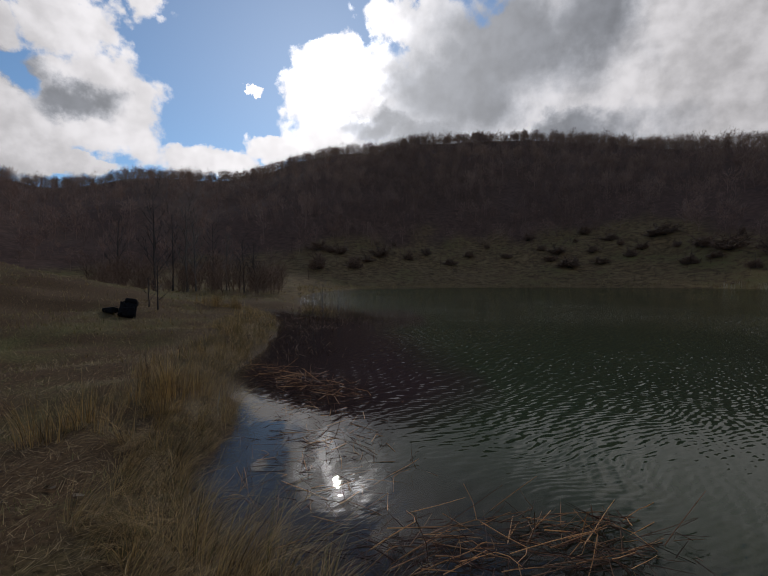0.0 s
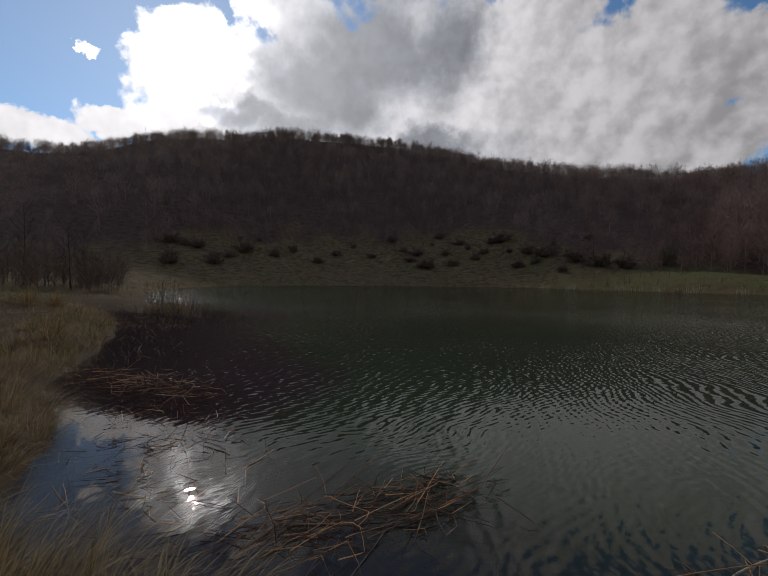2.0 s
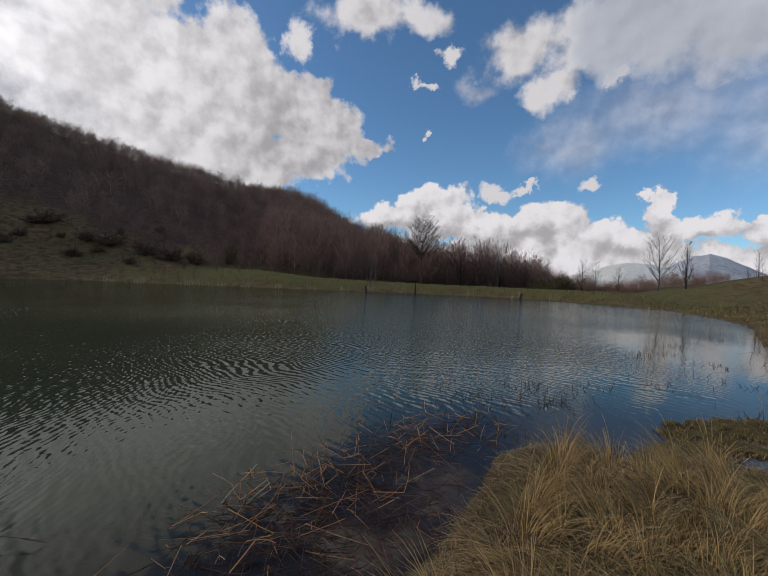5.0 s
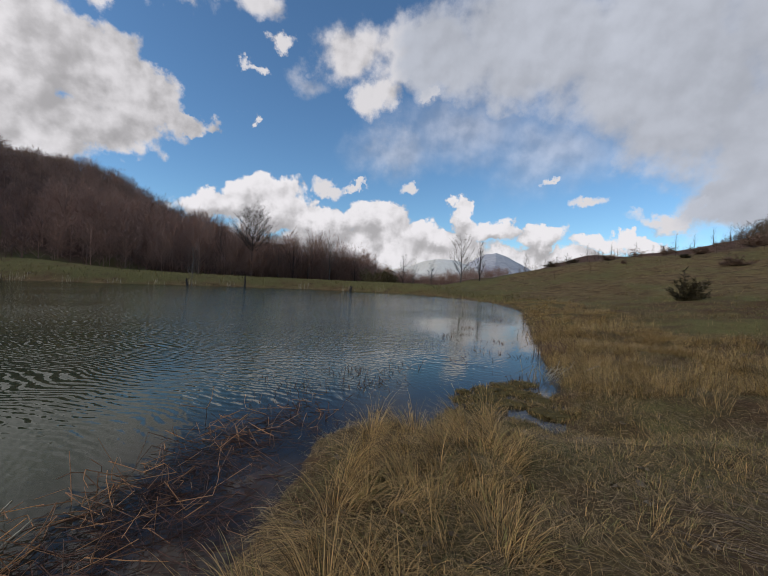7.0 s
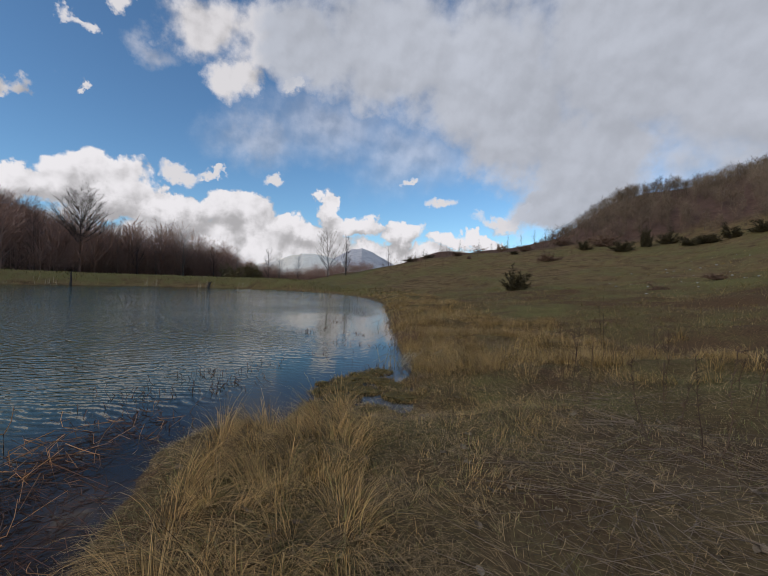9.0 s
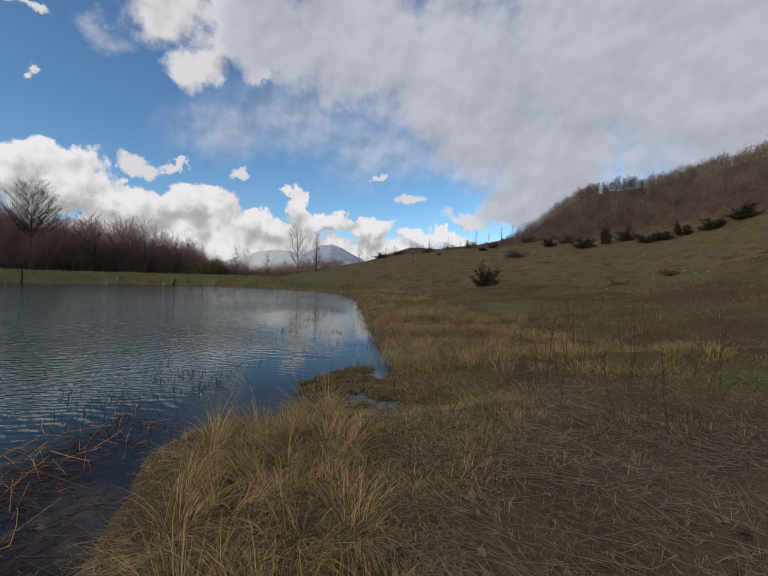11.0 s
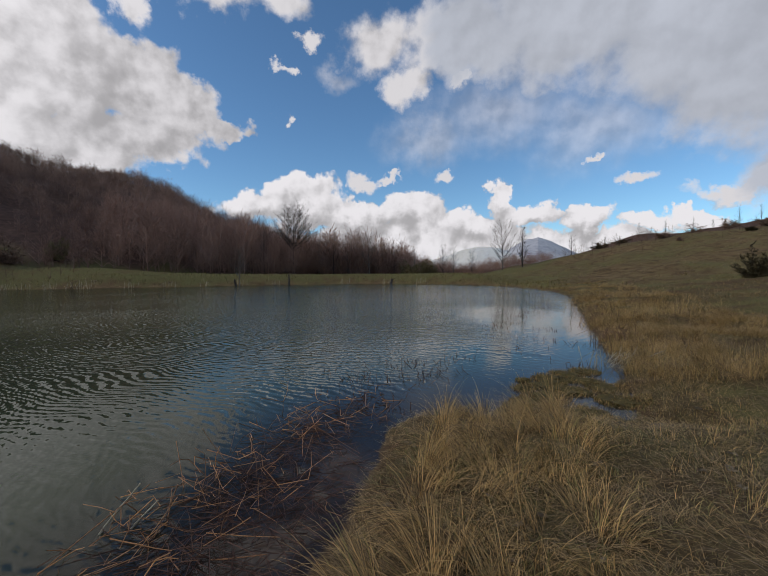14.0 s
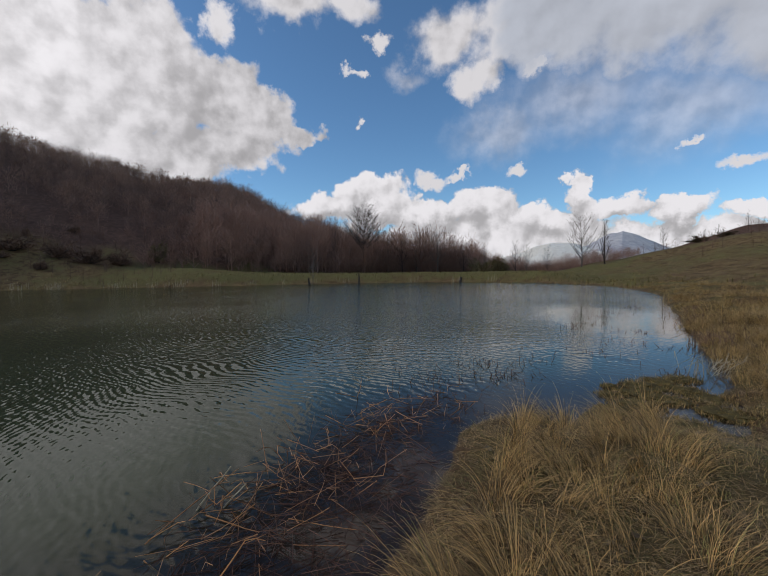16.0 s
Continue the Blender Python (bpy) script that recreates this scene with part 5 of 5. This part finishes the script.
def stems(name, label, rows, mat, seed, tall=0.35, spread=0.25, radius=0.006, upright=0.25, broken=0.6):
    """Clumps of broken stems that rise from the water: (x, y, how many)."""
    gen = np.random.default_rng(seed)
    geo = Geo()
    for x, y, count in rows:
        p = np.stack([x + gen.normal(0, spread, count), y + gen.normal(0, spread, count), np.full(count, -0.06)], 1)
        p[:, 2] = np.maximum(p[:, 2], land(p[:, 0], p[:, 1]) - 0.03)
        h = gen.uniform(0.35, 1.0, count) * tall
        q = p + np.concatenate([gen.normal(0, upright, (count, 2)) * h[:, None], h[:, None] + 0.06], 1)
        prisms(geo, p, q, radius, radius * 0.7, 3, gen.uniform(0, 1, count))
        k = gen.uniform(0, 1, count) < broken
        e = q[k] + np.concatenate([gen.normal(0, 0.8, (k.sum(), 2)) * h[k, None], -h[k, None] * gen.uniform(0.0, 0.9, (k.sum(), 1))], 1)
        e[:, 2] = np.maximum(e[:, 2], p[k, 2])
        prisms(geo, q[k], e, radius * 0.7, radius * 0.35, 3, gen.uniform(0, 1, k.sum()))
    return tagged(new(name, geo.mesh(name, mat)), label, "reeds", kind="stuff")


stems("broken_stems", "broken brown stems standing in the water",
      [(7.7, -0.6, 22), (7.9, -1.1, 26), (8.3, -1.9, 14), (9.0, -3.4, 14), (12.0, -5.5, 22), (12.9, -4.1, 22), (13.6, -4.9, 22), (15.6, -6.0, 24), (17, -7.2, 20), (19.2, -9.0, 20), (6.7, 0.1, 18), (6.9, 0.5, 12), (6.9, -0.3, 14), (7.0, -1.3, 18), (6.8, -0.9, 14), (8.9, 1.4, 8), (7.2, -4.0, 14), (10.5, -4.4, 16), (9.6, -5.0, 12), (5.8, -0.1, 20), (5.6, 0.3, 16)],
      ROTTEN, 9, 0.09, 0.26, 0.005, 1.1, 0.25)
stems("pale_tangle", "tangle of broken pale reeds at the bank", [(7.3, -4.25, 14), (7.6, -4.5, 12)], REED_PALE, 10, 0.34, 0.2, 0.007, 0.6)
stems("root_tangle", "dark tangle of roots and stems at the water's edge", [(9.9, -6.0, 30), (13.2, -7.7, 40), (15.6, -9.1, 40), (9.2, -5.8, 24)], SCRUB, 11, 0.3, 0.26, 0.007, 0.5)
stems("spit_reeds", "dead reeds and bare branches on the muddy spit", [(-2.0, 18.9, 26), (-2.6, 19.4, 26), (-1.4, 18.6, 16), (-3.4, 20.2, 20), (-4.4, 21.6, 14)], SCRUB, 12, 0.7, 0.4, 0.009, 0.35, 0.2)
stems("spit_litter", "dark rotting stems lying in shallow water by the spit", [(-1.6, 17.4, 60), (-3.0, 17.0, 60), (-3.6, 15.6, 60), (-2.2, 15.0, 50), (-2.6, 12.4, 40), (-2.0, 10.4, 40), (-4.0, 18.6, 60), (-5.0, 21.4, 60), (-1.2, 18.9, 30)], SCRUB, 13, 0.10, 0.55, 0.014, 1.6)
fringe = []
for n in range(260):
    k = gen.integers(0, len(SHORE))
    px, py = SHORE[k]
    bb = math.degrees(math.atan2(px, py))
    if math.hypot(px, py) > 50 and 40 < bb < 100 and (bb < 69 or gen.uniform() < 0.35):
        fringe.append((px, py, 9))
stems("reed_fringe", "pale dead reeds standing along the far shore", fringe, REED_PALE, 14, 1.0, 0.6, 0.022, 0.2, 0.1)

# ---------------------------------------------------------------- small things on the bank
SOFT_BLACK = mottled("black_cloth", (0.004, 0.004, 0.005), (0.018, 0.018, 0.02), 14.0, rough=0.8)
LEAF = mottled("dead_leaf", (0.13, 0.085, 0.05), (0.42, 0.34, 0.24), 20.0, tone="object")
MOSS = mottled("moss", (0.05, 0.038, 0.016), (0.18, 0.135, 0.05), 9.0, bump=0.8, distance=0.02)
STONE = mottled("pale_stone", (0.3, 0.29, 0.27), (0.55, 0.53, 0.5), 12.0)
WEED = mottled("dry_weed", (0.05, 0.032, 0.022), (0.16, 0.105, 0.07), 8.0, tone="object")


def rounded_box(sx, sy, sz, bevel, segments=3):
    bm = bmesh.new()
    bmesh.ops.create_cube(bm, size=1.0, matrix=Matrix.Diagonal((sx, sy, sz, 1)))
    bmesh.ops.bevel(bm, geom=bm.edges[:], offset=bevel, segments=segments, profile=0.6, affect="EDGES")
    return bm


def moved(bm, m):
    bmesh.ops.transform(bm, matrix=m, verts=bm.verts[:])
    return bm


def slumped(bm, amount, seed):
    for v in bm.verts:
        v.co += noise.noise_vector(v.co * 5 + Vector((seed, 0, 0))) * amount
    return bm


def backpack(place):
    root = tagged(new("backpack"), "large black backpack set down on the grass", "backpack")
    root.location = place
    root.rotation_euler = (0, 0, 0.5)
    part("body", slumped(moved(rounded_box(0.44, 0.3, 0.5, 0.12, 6), pose(0, 0, 0.24, -14, 9, 0)), 0.1, 1), SOFT_BLACK, root)
    part("lid", slumped(moved(rounded_box(0.38, 0.3, 0.14, 0.06, 5), pose(0.08, 0.09, 0.49, -24, 12, 0)), 0.06, 2), SOFT_BLACK, root)
    part("front_pocket", slumped(moved(rounded_box(0.36, 0.1, 0.3, 0.045), pose(0, -0.17, 0.2, 0, 0, 0)), 0.02, 3), SOFT_BLACK, root)
    for s in (-0.13, 0.13):
        part("strap", moved(rounded_box(0.06, 0.03, 0.5, 0.012), pose(s, 0.19, 0.3, -8, 0, 0)), SOFT_BLACK, root)


def camera_bag(place):
    root = tagged(new("shoulder_bag"), "small flat black bag lying in the grass", "bag")
    root.location = place
    root.rotation_euler = (0, 0, -0.3)
    part("body", slumped(moved(rounded_box(0.42, 0.26, 0.16, 0.05), pose(0, 0, 0.075)), 0.03, 4), SOFT_BLACK, root)
    part("flap", slumped(moved(rounded_box(0.38, 0.24, 0.03, 0.012), pose(0.02, -0.01, 0.165, 4, -5, 0)), 0.015, 5), SOFT_BLACK, root)


r = at_height(-31.1, -4.4, 9)
backpack(on_ground(-31.1, r, 0.02))
camera_bag(on_ground(-32.9, r + 0.2, 0.01))


def dead_post(name, label, b, r, height, lean, thick):
    """A weathered trunk or post that stands at the water's edge."""
    gen = np.random.default_rng(int(b * 7))
    root = tagged(new(name), label, "post")
    root.location = on_ground(b, r, 0.05)
    geo = Geo()
    t = np.linspace(0, 1, 7)
    p = np.stack([lean * t * height + np.cumsum(gen.normal(0, 0.035, 7)), np.cumsum(gen.normal(0, 0.035, 7)), t * height], 1)
    w = thick * (1.35 - 1.0 * t)
    prisms(geo, p[:-1], p[1:], w[:-1], w[1:], 7, 0.2)
    part("stem", geo.mesh("stem", BARK, True), BARK, root)
    for k in (3, 4, 5):
        side = Geo()
        a = gen.uniform(0, 6)
        prisms(side, [p[k]], [p[k] + np.array([math.cos(a) * 0.35, math.sin(a) * 0.35, 0.3])], thick * 0.35, 0.01, 4, 0.2)
        part("branch_stub", side.mesh("branch_stub", BARK), BARK, root)


dead_post("dead_tree", "dark dead tree trunk leaning at the far water's edge", 72.8, 67, 1.7, -0.22, 0.2)
tree("young_tree", "young pale leafless tree beside the dead trunk", on_ground(73.2, 68), 6.0, BARK_PALE, "", seed=27, limbs=26, reach=0.3, twigs=7, start=0.2, lift=1.3, fork=2, stem=0.009, twig=1.2)
dead_post("dead_tree", "dark bare trunk standing at the far water's edge", 79.7, 67.5, 2.4, 0.03, 0.15)
dead_post("stump", "low dark stump on the far bank", 94.0, 67.5, 0.9, 0.2, 0.22)


def sapling(place, height, seed, label):
    root = tree("dead_sapling", label, place, height, BARK, "", seed=seed, limbs=12, reach=0.3, twigs=4, start=0.2, lift=1.2, fork=1, stem=0.014)
    return root


sapling(on_ground(-28.2, r + 1.5), 1.7, 71, "small bare sapling beside the backpack")
sapling(on_ground(-29.2, r + 2.5), 1.1, 72, "small bare sapling behind the backpack")
for n, (px, py, h) in enumerate([(-2.7, 19.4, 1.6), (-3.3, 20.0, 1.5), (-1.9, 18.9, 1.2)]):
    tree("spit_bush", "bare pale branches growing on the muddy spit", (px, py, float(land([px], [py])[0]) - 0.05), h, BARK_PALE, "bare bushes on the spit", seed=80 + n, limbs=12, reach=0.5, twigs=3, start=0.05, lift=1.0, fork=1, stem=0.014)


def leaf_mesh(seed):
    """A curled dead leaf, thin but with two sides and an edge."""
    gen = np.random.default_rng(seed)
    bm = bmesh.new()
    n = 9
    rim = [bm.verts.new((math.cos(a) * 0.03 * (1 + 0.35 * math.cos(a)) * gen.uniform(0.85, 1.15), math.sin(a) * 0.021 * gen.uniform(0.8, 1.2), gen.uniform(0.0, 0.014))) for a in (k * 2 * math.pi / n for k in range(n))]
    mid = bm.verts.new((0, 0, 0.001))
    faces = [bm.faces.new((mid, rim[k], rim[(k + 1) % n])) for k in range(n)]
    bmesh.ops.solidify(bm, geom=faces, thickness=0.0012)
    me = bpy.data.meshes.new("leaf")
    bm.to_mesh(me)
    bm.free()
    me.materials.append(LEAF)
    return me


LEAVES = [leaf_mesh(s) for s in range(6)]
gen = np.random.default_rng(33)
made = 0
while made < 110:
    q, a = gen.uniform(1.6, 6.0), radians(gen.uniform(84, 172) if made < 85 else gen.uniform(-60, -30))
    px, py = 0.3 + q * math.sin(a), 0.2 + q * math.cos(a)
    z, d, *_ = land([px], [py], True)
    if d[0] < 0.25:
        continue
    ob = tagged(new("dead_leaf", LEAVES[made % 6]), "curled pale brown dead leaf lying in the grass", "leaf", "dead leaves on the bank")
    ob.matrix_basis = Matrix.Translation((px, py, float(z[0]) + 0.022)) @ Euler((gen.normal(0, 0.25), gen.normal(0, 0.25), gen.uniform(0, 6))).to_matrix().to_4x4() @ Matrix.Scale(gen.uniform(0.8, 1.5), 4)
    made += 1


def weed_mesh(seed, height):
    gen = np.random.default_rng(seed)
    geo = Geo()
    t = np.linspace(0, 1, 6)
    p = np.stack([np.cumsum(gen.normal(0, 0.02, 6)) * height, np.cumsum(gen.normal(0, 0.02, 6)) * height, t * height], 1)
    prisms(geo, p[:-1], p[1:], 0.0045 * (1 - 0.6 * t[:-1]), 0.0045 * (1 - 0.6 * t[1:]), 4)
    k = gen.integers(2, 6, 26)
    u = gen.uniform(0, 1, 26)[:, None]
    root = p[k - 1] + (p[k] - p[k - 1]) * u
    prisms(geo, root, root + np.concatenate([gen.normal(0, 0.035, (26, 2)), gen.uniform(0.01, 0.06, (26, 1))], 1), 0.004, 0.001, 3)
    return geo.mesh("weed", WEED)


WEEDS = [weed_mesh(s, gen.uniform(0.45, 0.95)) for s in range(6)]
for n, (px, py) in enumerate([(1.96, -5.7), (2.05, -5.6), (2.15, -5.75), (1.67, -3.9), (2.3, -4.1), (2.1, -4.3), (1.85, -4.1), (2.6, -5.0), (2.9, -5.6), (1.5, -4.8), (3.4, -6.5), (2.45, -6.3), (3.2, -4.6), (3.9, -5.2), (1.2, -4.4), (2.75, -3.9), (-3.6, 3.9), (-3.2, 6.2), (4.6, -6.9), (5.6, -8.4)]):
    ob = tagged(new("weed_stalk", WEEDS[n % 6]), "dry brown weed stalk standing in the grass", "weed", "dry weed stalks")
    ob.matrix_basis = Matrix.Translation((px, py, float(land([px], [py])[0]) - 0.02)) @ Euler((gen.normal(0, 0.12), gen.normal(0, 0.12), gen.uniform(0, 6))).to_matrix().to_4x4()

# long fallen grass stalks on the trodden ground
geo = Geo()
n = 420
hub = np.array([(1.65, -2.75), (1.1, -2.2), (2.5, -4.3), (1.3, -3.9), (2.2, -3.3), (0.6, -2.9), (3.3, -5.2)])
k = gen.integers(0, len(hub), n)
spoke = gen.uniform(0, 2 * np.pi, n)
q = np.abs(gen.normal(0, 0.42, n))
x, y = hub[k, 0] + q * np.sin(spoke), hub[k, 1] + q * np.cos(spoke)
way = np.where(gen.uniform(0, 1, n) < 0.6, spoke + gen.normal(0, 0.4, n), gen.normal(0.9, 0.7, n))
long = gen.uniform(0.15, 0.7, n)
p0 = np.stack([x, y, land(x, y) + gen.uniform(0.01, 0.05, n)], 1)
x1, y1 = x + np.sin(way) * long, y + np.cos(way) * long
p1 = np.stack([x1, y1, land(x1, y1) + gen.uniform(0.015, 0.09, n)], 1)
prisms(geo, p0, p1, 0.0022, 0.001, 3, gen.uniform(0, 1, n))
tagged(new("fallen_stalks", geo.mesh("fallen_stalks", mottled("grey_straw", (0.05, 0.038, 0.031), (0.36, 0.27, 0.20), 6.0, tone="attribute"))), "long grey-brown stalks fallen over the trodden bank", "grass", kind="stuff")


def stick(name, label, place, way, long, tilt):
    geo = Geo()
    t = np.linspace(0, 1, 5)
    p = np.stack([t * long, 0.012 * np.sin(t * 5), 0 * t], 1)
    prisms(geo, p[:-1], p[1:], 0.008 * (1 - 0.3 * t[:-1]), 0.008 * (1 - 0.3 * t[1:]), 6)
    ob = tagged(new(name, geo.mesh(name, REED_PALE, True)), label, "stick")
    ob.matrix_basis = Matrix.Translation(place) @ Euler((0, -radians(tilt), radians(90) - way)).to_matrix().to_4x4()
    return ob


stick("stake", "short pale stake standing at the water's edge", (-1.92, 5.55, 0.08), 0, 0.32, 86)
stick("stick", "pale peeled stick lying in the dry grass", (-1.66, 2.05, float(land([-1.66], [2.1])[0]) + 0.03), -0.15, 0.34, 3)
stick("pale_reed_stem", "pale broken reed stem rising from the water", (2.95, 1.9, -0.03), 2.2, 0.4, 42)
stick("pale_reed_stem", "pale broken reed stem rising from the water", (3.0, 1.72, -0.03), 2.4, 0.26, 40)


def stone_mesh(seed):
    bm = bmesh.new()
    bmesh.ops.create_icosphere(bm, subdivisions=2, radius=0.5)
    for v in bm.verts:
        v.co *= 1 + 0.5 * noise.noise(v.co * 2.2 + Vector((seed * 7, 0, 0)))
        v.co.z *= 0.55
    me = bpy.data.meshes.new("stone")
    bm.to_mesh(me)
    bm.free()
    me.materials.append(STONE)
    return me


STONES = [stone_mesh(s) for s in range(4)]
for n in range(46):
    b, r = gen.normal((149.5, 154, 156.2, 160.7)[n % 4], 2.2), gen.uniform(26, 58)
    ob = tagged(new("stone", STONES[n % 4]), "small pale stone in the meadow grass", "stone", "stones on the meadow")
    ob.matrix_basis = Matrix.Translation(Vector(on_ground(b, r, -0.02))) @ Euler((0, 0, gen.uniform(0, 6))).to_matrix().to_4x4() @ Matrix.Scale(gen.uniform(0.09, 0.22), 4)


def hummock(place, size, seed):
    """A low cushion of moss and drowned grass."""
    bm = bmesh.new()
    bmesh.ops.create_icosphere(bm, subdivisions=4, radius=1.0)
    for v in bm.verts:
        v.co *= 1 + 0.35 * noise.noise(v.co * 1.6 + Vector((seed, 0, 0))) + 0.4 * noise.noise(v.co * 3.1 + Vector((seed, 7, 0))) + 0.16 * noise.noise(v.co * 6 + Vector((seed, 3, 0)))
        v.co = Vector((v.co.x * size, v.co.y * size * 0.7, v.co.z * 0.05))
    me = bpy.data.meshes.new("moss_cushion")
    bm.to_mesh(me)
    bm.free()
    me.materials.append(MOSS)
    ob = tagged(new("moss_cushion", me), "low olive-brown moss cushion at the water's edge", "moss", "moss cushions")
    ob.location = place
    ob.rotation_euler = (0, 0, seed)


MOUNDS = [(6.5, -3.0, 0.3), (6.15, -2.75, 0.3), (6.75, -3.35, 0.26), (5.85, -2.95, 0.28), (6.9, -3.75, 0.24), (5.6, -2.45, 0.3), (6.3, -3.45, 0.24), (5.25, -2.1, 0.26), (5.9, -3.5, 0.26), (5.3, -3.35, 0.3), (4.9, -2.6, 0.26), (6.05, -2.3, 0.16), (6.45, -2.5, 0.13)]
for n, (px, py, s) in enumerate(MOUNDS):
    hummock((px, py, max(-0.012, float(land([px], [py])[0]) - 0.01)), s, n + 1)
geo = Geo()
x, y, z, d, r, b = sow(gen, 30000, 4.4, 7.8, -4.4, -0.8)
near = np.min([np.hypot((x - px) / s, (y - py) / s) for px, py, s in MOUNDS], 0)
keep = (near < 1.15) & (d > -1.2)
x, y = x[keep], y[keep]
n = len(x)
blades(geo, np.stack([x, y, np.maximum(land(x, y), 0.0)], 1), gen.uniform(0, 6.3, n), gen.uniform(0.03, 0.09, n), gen.uniform(0.005, 0.009, n), gen.uniform(0.2, 1.2, n), gen.uniform(0, 0.6, n), (gen.uniform(0, 1, n) < 0.35) * 0.8, 2)
tagged(new("marsh_grass", geo.mesh("marsh_grass", OLIVE)), "short olive marsh grass on the moss cushions", "grass", kind="stuff")
